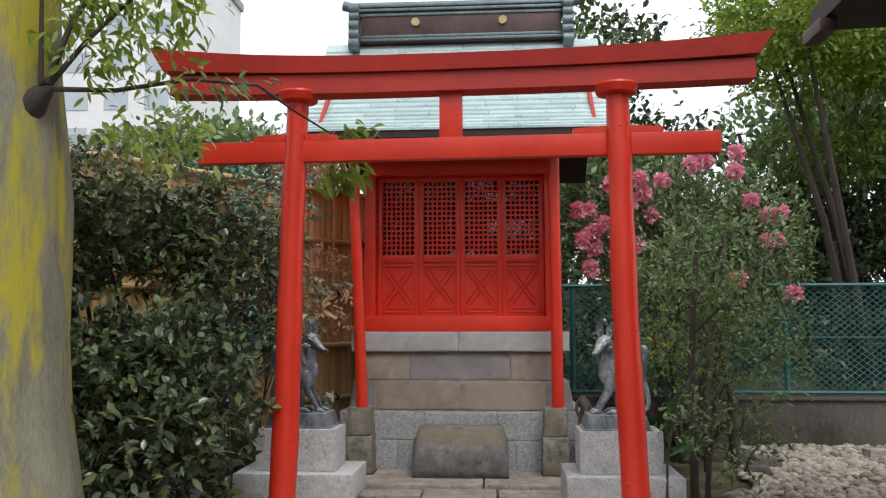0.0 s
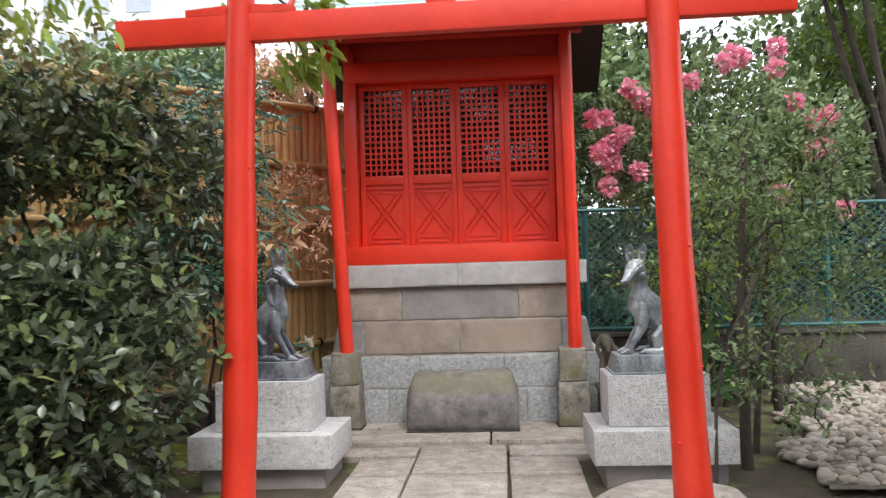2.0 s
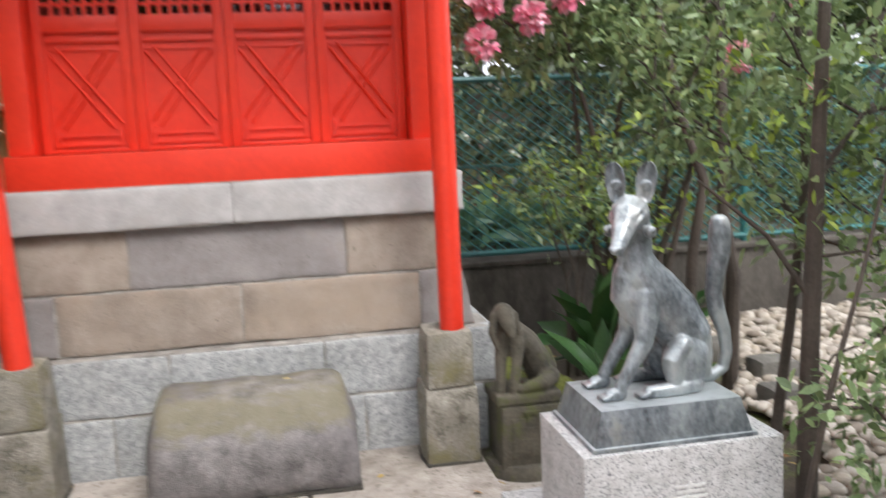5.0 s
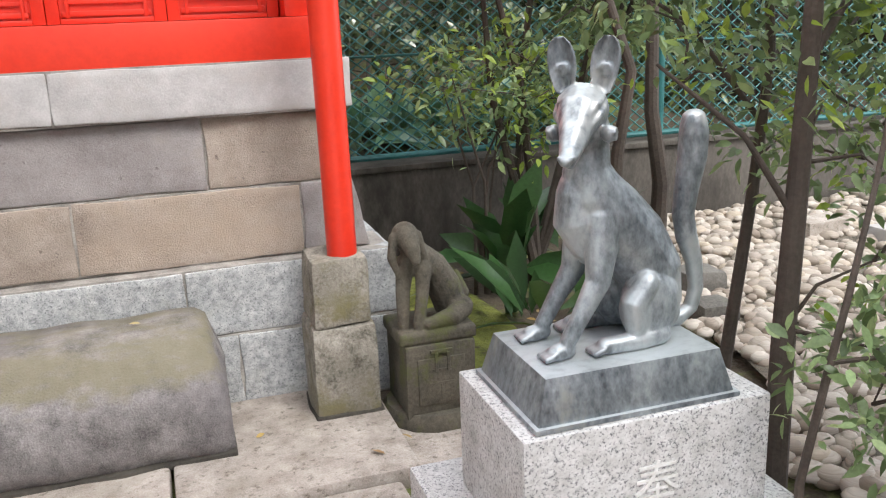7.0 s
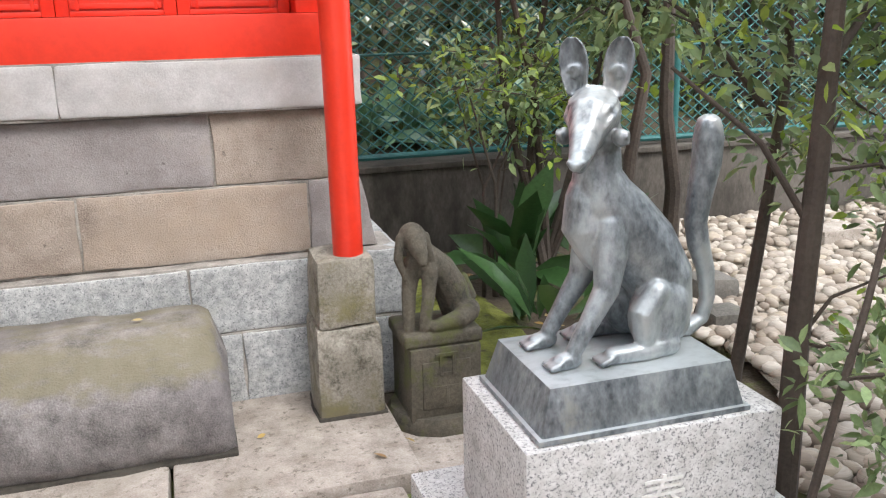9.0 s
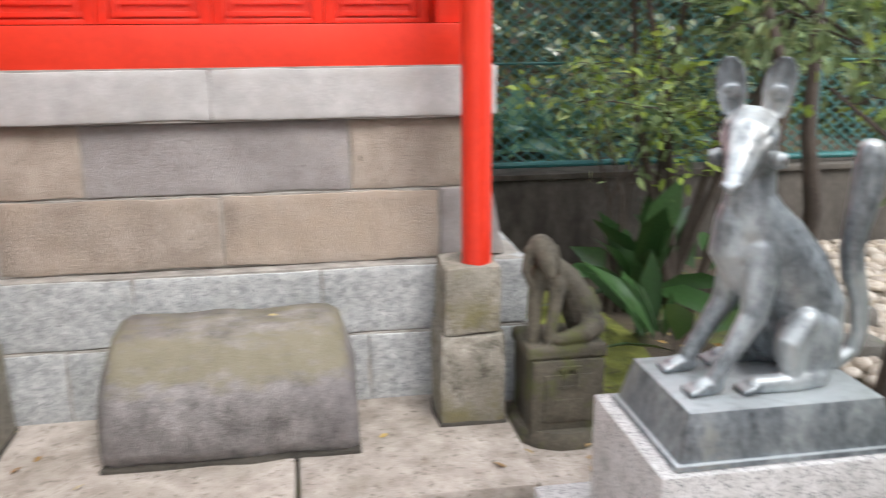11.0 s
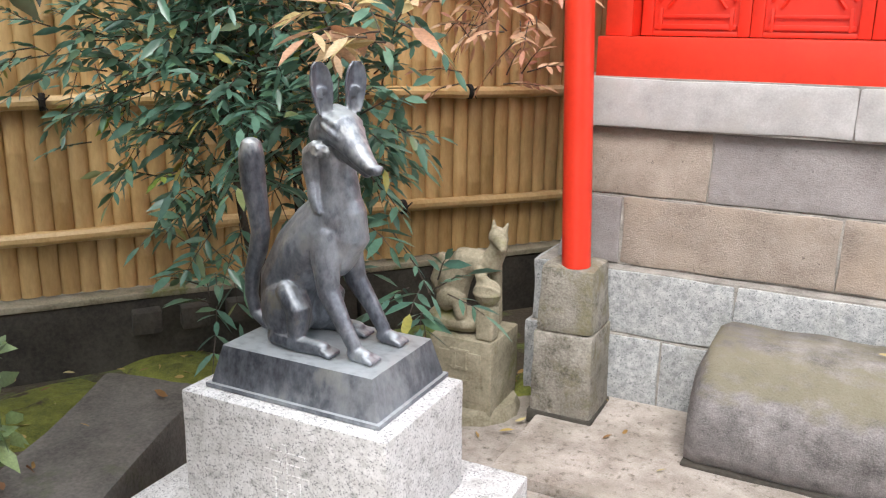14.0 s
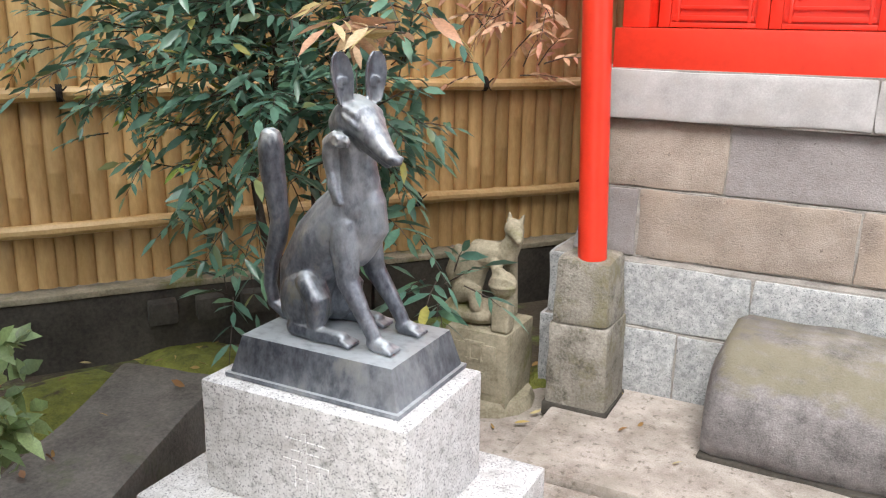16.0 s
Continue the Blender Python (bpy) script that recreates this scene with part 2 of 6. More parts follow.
OLIVE = leaf_paint("bronze_green_young_leaves", [(0.12, 0.1, 0.045), (0.2, 0.17, 0.06), (0.26, 0.26, 0.08), (0.17, 0.11, 0.06)], rough=0.45, through_light=0.3)
LIME = leaf_paint("lime_young_leaves", [(0.16, 0.24, 0.03), (0.26, 0.36, 0.05), (0.36, 0.45, 0.09), (0.22, 0.32, 0.06)], rough=0.5, through_light=0.45)
SHRUBLEAF = leaf_paint("mid_green_leaves", [(0.085, 0.125, 0.052), (0.142, 0.205, 0.082), (0.195, 0.27, 0.115), (0.245, 0.345, 0.15), (0.33, 0.395, 0.17)], rough=0.4, through_light=0.34)
WOODLEAF = leaf_paint("woodland_leaves", [(0.03, 0.05, 0.02), (0.06, 0.09, 0.03), (0.085, 0.12, 0.045), (0.14, 0.18, 0.06)], rough=0.5, through_light=0.25)
ASPID = leaf_paint("broad_strap_leaves", [(0.02, 0.05, 0.018), (0.035, 0.085, 0.025), (0.05, 0.11, 0.035)], rough=0.3, through_light=0.2)
STRAP = leaf_paint("pale_strap_leaves", [(0.08, 0.17, 0.09), (0.15, 0.28, 0.15), (0.26, 0.4, 0.25)], rough=0.3, through_light=0.2)
PETAL = leaf_paint("pink_petals", [(0.85, 0.2, 0.36), (0.9, 0.42, 0.53), (0.94, 0.66, 0.72), (0.86, 0.28, 0.42)], rough=0.6, through_light=0.35)
DRYLEAF = leaf_paint("fallen_dry_leaves", [(0.3, 0.18, 0.06), (0.45, 0.33, 0.1), (0.22, 0.09, 0.04), (0.5, 0.42, 0.2)], rough=0.7, through_light=0.1)


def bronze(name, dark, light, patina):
    """Old bronze: blue-grey metal, brown streaks, upper faces paled to paint in skylight as well as rain bleaching."""
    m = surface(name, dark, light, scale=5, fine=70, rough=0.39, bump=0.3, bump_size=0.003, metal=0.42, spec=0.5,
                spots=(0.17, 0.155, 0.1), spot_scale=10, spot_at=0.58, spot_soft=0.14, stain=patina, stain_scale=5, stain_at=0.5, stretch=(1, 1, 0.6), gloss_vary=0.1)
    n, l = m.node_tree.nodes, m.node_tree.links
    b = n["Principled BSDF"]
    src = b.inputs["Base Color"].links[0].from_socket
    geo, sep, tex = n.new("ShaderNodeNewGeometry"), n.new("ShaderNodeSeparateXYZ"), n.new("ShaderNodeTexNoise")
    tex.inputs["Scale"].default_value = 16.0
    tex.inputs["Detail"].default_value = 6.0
    # paler by upward normal: skylight painted into the colour, with some bleaching
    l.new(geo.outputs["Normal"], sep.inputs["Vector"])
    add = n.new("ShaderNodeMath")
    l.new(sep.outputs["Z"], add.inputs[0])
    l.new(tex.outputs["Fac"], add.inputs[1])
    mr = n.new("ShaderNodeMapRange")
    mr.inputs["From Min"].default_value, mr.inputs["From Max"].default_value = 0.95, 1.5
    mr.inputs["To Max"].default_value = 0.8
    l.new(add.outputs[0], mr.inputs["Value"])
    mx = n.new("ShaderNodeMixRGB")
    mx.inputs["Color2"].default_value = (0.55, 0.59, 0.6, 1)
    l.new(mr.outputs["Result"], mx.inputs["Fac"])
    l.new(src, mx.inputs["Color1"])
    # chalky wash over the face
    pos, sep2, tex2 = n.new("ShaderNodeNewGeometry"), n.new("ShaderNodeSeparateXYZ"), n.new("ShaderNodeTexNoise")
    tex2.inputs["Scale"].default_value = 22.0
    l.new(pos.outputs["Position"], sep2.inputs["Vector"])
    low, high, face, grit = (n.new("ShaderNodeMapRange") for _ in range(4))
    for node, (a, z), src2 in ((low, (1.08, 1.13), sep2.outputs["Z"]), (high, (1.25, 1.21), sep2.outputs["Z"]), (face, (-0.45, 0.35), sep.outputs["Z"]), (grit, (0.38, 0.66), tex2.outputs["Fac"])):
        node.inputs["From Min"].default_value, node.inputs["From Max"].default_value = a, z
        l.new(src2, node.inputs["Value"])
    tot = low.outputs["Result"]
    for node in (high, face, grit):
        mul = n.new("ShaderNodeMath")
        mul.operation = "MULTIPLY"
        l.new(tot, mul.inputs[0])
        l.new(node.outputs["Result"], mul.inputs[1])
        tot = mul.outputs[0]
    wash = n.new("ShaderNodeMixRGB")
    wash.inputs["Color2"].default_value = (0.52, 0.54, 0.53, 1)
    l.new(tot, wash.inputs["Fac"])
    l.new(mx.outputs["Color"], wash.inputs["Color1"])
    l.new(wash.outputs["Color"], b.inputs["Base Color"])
    return m


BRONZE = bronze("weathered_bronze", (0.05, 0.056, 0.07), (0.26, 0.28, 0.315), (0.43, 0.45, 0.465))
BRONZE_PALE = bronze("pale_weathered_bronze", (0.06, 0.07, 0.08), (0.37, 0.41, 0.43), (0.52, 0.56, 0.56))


# ---- building tools ----
def mesh_of(bm, name, material, smooth=True, angle=35):
    me = bpy.data.meshes.new(name)
    bmesh.ops.recalc_face_normals(bm, faces=bm.faces)
    bm.to_mesh(me)
    bm.free()
    me.materials.append(material)
    if smooth:
        me.polygons.foreach_set("use_smooth", [True] * len(me.polygons))
        me.set_sharp_from_angle(angle=radians(angle))
    return me


BASES = {}


def thing(name, at, label, category, group="", kind=""):
    """An Empty at the base of a thing; its parts are modelled in world metres."""
    ob = new(name)
    ob.empty_display_size = 0.1
    ob.location = at
    BASES[ob] = Matrix.Translation(at).inverted()
    return tagged(ob, label, category, group, kind)


def hang(ob, parent):
    ob.parent = parent
    if parent in BASES:
        ob.matrix_parent_inverse = BASES[parent]
    return ob


def part(name, bm, material, parent, label="", smooth=True, angle=35):
    return tagged(hang(new(name, mesh_of(bm, name, material, smooth, angle)), parent), label)


def raw(name, verts, faces, material, parent=None, label="", smooth=False):
    me = bpy.data.meshes.new(name)
    me.from_pydata(verts, [], faces)
    me.materials.append(material)
    if smooth:
        me.polygons.foreach_set("use_smooth", [True] * len(me.polygons))
    ob = new(name, me)
    return tagged(hang(ob, parent), label) if parent else tagged(ob, label)


def block(x0, x1, y0, y1, z0, z1, bevel=0.006, segments=2, bm=None):
    """A box with rounded edges."""
    b = bmesh.new()
    bmesh.ops.create_cube(b, size=1.0)
    for v in b.verts:
        v.co = Vector((x0 if v.co.x < 0 else x1, y0 if v.co.y < 0 else y1, z0 if v.co.z < 0 else z1))
    if bevel:
        bmesh.ops.bevel(b, geom=b.edges[:], offset=bevel, segments=segments, affect="EDGES", profile=0.6)
    return b if bm is None else merge(bm, b)


def merge(bm, other):
    tmp = bpy.data.meshes.new("tmp")
    other.to_mesh(tmp)
    other.free()
    bm.from_mesh(tmp)
    bpy.data.meshes.remove(tmp)
    return bm


def rough_block(x0, x1, y0, y1, z0, z1, bevel=0.012, wear=0.004, cuts=2, seed=0, taper=1.0):
    """A hewn stone: uneven faces and worn edges."""
    b = block(x0, x1, y0, y1, z0, z1, bevel, 2)
    bmesh.ops.subdivide_edges(b, edges=[e for e in b.edges if e.calc_length() > 0.08], cuts=cuts, use_grid_fill=True)
    cx, cy = (x0 + x1) / 2, (y0 + y1) / 2
    for v in b.verts:
        k = 1 + (taper - 1) * (v.co.z - z0) / (z1 - z0)
        v.co.x, v.co.y = cx + (v.co.x - cx) * k, cy + (v.co.y - cy) * k
        v.co += noise.noise_vector(v.co * 7 + Vector((seed * 3.1, 0, 0))) * wear
    return b


def tube(points, radii, sides=10, bm=None, cap=True):
    """A round bar along points, with a radius (or a pair for an oval) at each."""
    b = bm or bmesh.new()
    pts = [Vector(p) for p in points]
    rings, side = [], None
    for i, p in enumerate(pts):
        d = (pts[min(i + 1, len(pts) - 1)] - pts[max(i - 1, 0)]).normalized()
        if side is None:
            side = d.cross(Vector((0, 1, 0)) if abs(d.y) < 0.9 else Vector((1, 0, 0))).normalized()
        else:
            side = (side - d * side.dot(d)).normalized()
        other = d.cross(side)
        r = radii[i] if isinstance(radii, (list, tuple)) else radii
        ra, rb = r if isinstance(r, tuple) else (r, r)
        rings.append([b.verts.new(p + side * math.cos(2 * math.pi * k / sides) * ra + other * math.sin(2 * math.pi * k / sides) * rb) for k in range(sides)])
    for a, c in zip(rings, rings[1:]):
        for k in range(sides):
            b.faces.new((a[k], a[(k + 1) % sides], c[(k + 1) % sides], c[k]))
    if cap:
        b.faces.new(rings[0][::-1])
        b.faces.new(rings[-1])
    return b


def sweep(profile, x0, x1, rise=None, steps=1):
    """A closed profile of (y, z) drawn along x; rise(x) lifts it."""
    b = bmesh.new()
    rings = []
    for i in range(steps + 1):
        x = x0 + (x1 - x0) * i / steps
        dz = rise(x) if rise else 0
        rings.append([b.verts.new((x, y, z + dz)) for y, z in profile])
    n = len(profile)
    for a, c in zip(rings, rings[1:]):
        for k in range(n):
            b.faces.new((a[k], a[(k + 1) % n], c[(k + 1) % n], c[k]))
    b.faces.new(rings[0][::-1])
    b.faces.new(rings[-1])
    return b


# ---- ground, paving, walls ----
def build_ground():
    n = 90
    xs = np.sign(np.linspace(-1, 1, n)) * np.abs(np.linspace(-1, 1, n)) ** 4 * 600 + np.linspace(-1, 1, n) * 8
    verts = [(x + 0.0, y + 6.0, -0.075 + (0.03 * noise.noise((x * 1.3, y * 1.3, 0.4)) if abs(x) < 7 and abs(y) < 7 else 0)) for y in xs for x in xs]
    faces = [(j * n + i, j * n + i + 1, (j + 1) * n + i + 1, (j + 1) * n + i) for j in range(n - 1) for i in range(n - 1)]
    tagged(raw("ground", verts, faces, SOIL, smooth=True), "dark damp soil with patches of moss", "ground", kind="structure")


build_ground()

paving = thing("pavement", (0.12, 5.0, -0.07), "worn pale stone slabs paving the way to the shrine", "pavement", kind="structure")
SLABS = [(-0.83, 0.335, 7.49, 8.235, 0.0), (0.35, 1.095, 7.52, 8.235, 0.0),
         (-0.75, -0.14, 7.2, 7.478, -0.03), (-0.12, 0.45, 6.7, 7.478, -0.02), (0.47, 1.02, 7.2, 7.505, -0.03),
         (-0.5, -0.14, 6.72, 7.185, -0.04), (-0.12, 0.45, 5.78, 6.685, -0.024), (0.47, 0.9, 6.72, 7.185, -0.04), (-0.5, -0.14, 5.78, 6.7, -0.04), (0.47, 0.9, 5.78, 6.7, -0.04),
         (-1.45, -0.845, 7.15, 8.2, -0.05), (1.085, 1.75, 7.15, 8.0, -0.055)]
for row in range(9):
    y0 = 5.12 - row * 0.66
    cut = -0.05 + 0.3 * (row % 2)
    SLABS += [(-0.6, cut, y0, y0 + 0.645, -0.03), (cut + 0.015, 0.93, y0, y0 + 0.645, -0.028)]
for k, (x0, x1, y0, y1, z) in enumerate(SLABS):
    part("slab", rough_block(x0, x1, y0, y1, -0.16, z, 0.012, 0.006, 2, k), PAVING, paving)

# low concrete wall behind the gravel, under the wire fence
wall = thing("wall_low_concrete", (3.5, 10.2, -0.1), "low stained concrete retaining wall below a wire fence", "wall", kind="structure")
for x0, x1 in ((0.6, 2.98), (2.99, 6.2), (6.21, 9.5)):
    b = block(x0, x1, 10.16, 10.36, -0.15, 0.46, 0.01)
    part("wall_panel", b, CONCRETE, wall)
b = block(0.6, 9.5, 10.13, 10.39, 0.465, 0.5, 0.006)
part("coping", b, CONCRETE, wall)


def build_wire_fence():
    fence = thing("wire_fence", (3.5, 10.25, 0.5), "teal painted chain-link fence on a low concrete wall", "fence")
    y = 10.25
    posts = (1.3, 3.66, 6.02, 8.38)
    for x in posts:
        b = tube([(x, y, 0.5), (x, y, 1.75)], 0.03, 12)
        part("post", b, TEAL, fence)
        part("post_cap", tube([(x, y, 1.75), (x, y, 1.765), (x, y, 1.775)], [0.034, 0.034, 0.015], 12), TEAL, fence)
    for z, r in ((0.545, 0.02), (1.735, 0.02), (1.15, 0.008)):
        part("rail", tube([(0.7, y - 0.02, z), (9.4, y - 0.02, z)], r, 8), TEAL, fence)
    for x0, x1 in zip((0.7, *posts), (*posts, 9.4)):
        b = bmesh.new()
        z0, z1, pitch, r = 0.56, 1.72, 0.09, 0.0046
        h = z1 - z0
        run = 1.3 * h
        n = int((x1 - x0 + run) / pitch)
        for k in range(n + 1):
            for lean in (1, -1):
                xa = x0 - run + k * pitch if lean == 1 else x0 + k * pitch
                a, c = Vector((xa, y + 0.004 * lean, z0)), Vector((xa + lean * run, y + 0.004 * lean, z1))
                for lim, keep in ((x0, 1), (x1, -1)):
                    da, dc = (a.x - lim) * keep, (c.x - lim) * keep
                    if da < 0 and dc < 0:
                        break
                    if da < 0:
                        a = a + (c - a) * (da / (da - dc))
                    elif dc < 0:
                        c = c + (a - c) * (dc / (dc - da))
                else:
                    if (a - c).length > 0.02:
                        tube([a, c], r, 4, b, cap=False)
        part("wire_mesh", b, WIRE, fence, "green coated diamond wire mesh")


build_wire_fence()

# long dark kerb stone beside the fox, and flat stones by the gravel
kerb = thing("kerb_stone", (-2.0, 5.8, -0.08), "long dark weathered kerb stone lying on mossy soil", "kerb")
b = rough_block(-2.2, -1.8, 5.85, 7.24, -0.12, 0.17, 0.02, 0.014, 5, 4)
for v in b.verts:
    v.co.x += 0.4 * (7.2 - v.co.y) - 0.05 * (v.co.x + 2.0) * (7.2 - v.co.y)
    v.co.y += 0.25 * (v.co.x + 2.0) * (v.co.y > 7.0)
part("stone", b, KERB, kerb)


# ---- torii gate ----
def build_torii():
    gate = thing("torii_gate", (0.22, 5.59, -0.05), "vermilion painted wooden gate with two round posts and curved top beam", "gate")
    y = 5.59
    for base, top in (((-0.81, y, -0.06), (-0.735, y, 2.68)), ((1.245, y - 0.2, -0.06), (1.19, y - 0.1, 2.66))):
        a, c = Vector(base), Vector(top)
        pts, rad = [], []
        for i in range(25):
            k = i / 24
            pts.append(a.lerp(c, k) + Vector((0.006 * math.sin(k * 7 + a.x), 0.004 * math.sin(k * 9), 0)))
            rad.append(0.083 - 0.016 * k + 0.0025 * math.sin(k * 23 + a.x * 5))
        post = part("post", tube(pts, rad, 24), RED, gate)
        knots = random.Random(int(a.x * 100))
        for _ in range(5):
            k = knots.uniform(0.15, 0.95)
            ang = knots.uniform(-2.6, -0.5)
            p = a.lerp(c, k) + Vector((math.cos(ang), math.sin(ang), 0)) * (0.083 - 0.016 * k)
            b = bmesh.new()
            bmesh.ops.create_uvsphere(b, u_segments=8, v_segments=5, radius=0.009)
            for v in b.verts:
                v.co = Vector((v.co.x, v.co.y * 0.5, v.co.z * 0.7)) + p
            part("knot", b, RED, post)
        ring = bmesh.new()
        tube([c + Vector((0, 0, -0.03)), c + Vector((0, 0, -0.022)), c + Vector((0, 0, 0.022)), c + Vector((0, 0, 0.035))], [0.095, 0.115, 0.13, 0.125], 24, ring)
        part("post_collar", ring, RED, gate)
        for s in (-1, 1):
            x = base[0] + (top[0] - base[0]) * 0.87 + s * 0.16
            b = sweep([(y - 0.035, 0.0), (y + 0.035, 0.0), (y + 0.035, 0.042), (y - 0.035, 0.042)], x - 0.1, x + 0.1)
            for v in b.verts:
                if v.co.z > 0.01:
                    v.co.z += 0.006 * s * (1 if v.co.x < x else -1) - 0.004
                v.co.z += 2.408
            for v in b.verts:
                v.co.y -= 0.035 * (v.co.x + 0.75)
            part("wedge", b, RED, gate)

    def turned(bm):
        for v in bm.verts:
            v.co.y -= 0.035 * (v.co.x + 0.75)
        return bm

    def lift(x):
        return (0.09 if x < 0.2 else 0.06) * abs((x - 0.215) / 1.8) ** 2.6

    prof = [(y - 0.1, 2.806), (y + 0.1, 2.806), (y + 0.115, 2.9), (y, 2.915), (y - 0.115, 2.9)]
    b = sweep(prof, -1.66, 2.085, lambda x: lift(x) * 0.5, 28)
    for v in b.verts:
        if v.co.z < 2.86 + lift(v.co.x) * 0.5:
            v.co.x = 0.215 + (v.co.x - 0.215) * 0.955
        else:
            v.co.z += lift(v.co.x) * 0.5
    part("top_beam", turned(b), RED_OLD, gate, "darker weathered red upswept top beam", angle=25)
    b = sweep([(y - 0.075, 2.685), (y + 0.075, 2.685), (y + 0.075, 2.804), (y - 0.075, 2.804)], -1.535, 1.98, lambda x: lift(x) * 0.3, 28)
    part("lower_lintel", turned(b), RED_OLD, gate, angle=25)
    b = block(-1.355, 1.785, y - 0.035, y + 0.035, 2.278, 2.408, 0.005)
    part("tie_beam", turned(b), RED, gate)
    b = block(0.142, 0.28, y - 0.03, y + 0.03, 2.4, 2.7, 0.004)
    part("centre_strut", turned(b), RED, gate)


build_torii()


# ---- shrine ----
CX = 0.115


def build_stone_base():
    base = thing("shrine_platform", (CX, 8.8, 0.0), "stepped platform of tan, mauve and granite blocks under the shrine", "platform")
    back = 9.75
    # core behind the face stones
    part("core", block(-0.78, 1.01, 8.45, back - 0.02, -0.1, 1.04, 0.004), CAPSTONE, base)
    rows = [  # z0, z1, front y, joints, materials
        (-0.06, 0.255, 8.23, (-1.0, -0.45, 0.12, 0.62, 1.25), (GRANITE_BASE,) * 4),
        (0.262, 0.512, 8.245, (-0.98, -0.205, 0.455, 1.235), (GRANITE_BASE,) * 3),
        (0.522, 0.782, 8.31, (-0.86, -0.655, 0.112, 0.9, 1.1), (MAUVE, TAN, TAN, MAUVE)),
        (0.79, 1.044, 8.325, (-0.8, -0.346, 0.576, 1.04), (TAN, MAUVE, TAN)),
        (1.052, 1.228, 8.285, (-0.885, 0.106, 1.118), (CAPSTONE, CAPSTONE)),
    ]
    k = 0
    for z0, z1, y0, xs, mats in rows:
        part("mortar", block(xs[0] + 0.02, xs[-1] - 0.02, y0 + 0.008, y0 + 0.29, z0 - 0.004, z1 + 0.004, 0.0), MORTAR, base)
        for (a, c), m in zip(zip(xs, xs[1:]), mats):
            k += 1
            b = rough_block(a + 0.003, c - 0.003, y0, y0 + 0.3, z0 + 0.001, z1 - 0.001, 0.008, 0.008, 9, k)
            if a == xs[0] and 0.5 < z0 < 0.7:
                for v in b.verts:
                    v.co.x -= 0.05 * (z1 - v.co.z) / 0.26 * (v.co.x < a + 0.1)
            if c == xs[-1] and 0.5 < z0 < 0.7:
                for v in b.verts:
                    v.co.x += 0.06 * (z1 - v.co.z) / 0.26 * (v.co.x > c - 0.1)
            part("stone_block", b, m, base)
        for a, c, s in ((xs[0], xs[0] + 0.28, -1), (xs[-1] - 0.28, xs[-1], 1)):
            for y1, y2 in ((y0 + 0.306, 9.0), (9.006, back)):
                k += 1
                part("stone_block", rough_block(a + 0.003, c - 0.003, y1, y2, z0, z1, 0.009, 0.0035, 2, k), mats[0], base)


build_stone_base()


def build_piers():
    for x0, x1 in ((-0.868, -0.628), (0.842, 1.077)):
        x = (x0 + x1) / 2
        pier = thing("stone_pier", (x, 8.05, 0.0), "weathered stone pier carrying a red porch post", "pier", "porch piers")
        b = rough_block(x0, x1, 7.945, 8.2, -0.03, 0.33, 0.02, 0.008, 3, x0, taper=0.96)
        part("lower_stone", b, PIER, pier)
        part("grime_line", rough_block(x0 - 0.006, x1 + 0.006, 7.938, 8.2, -0.04, 0.012, 0.008, 0.01, 4, x0), DAMP_SHADE, pier, "dark line of damp grime and painted shade along the foot")
        b = rough_block(x0 + 0.01, x1 - 0.01, 7.955, 8.19, 0.329, 0.575, 0.022, 0.01, 4, x1, taper=0.9)
        part("upper_stone", b, PIER, pier)


build_piers()


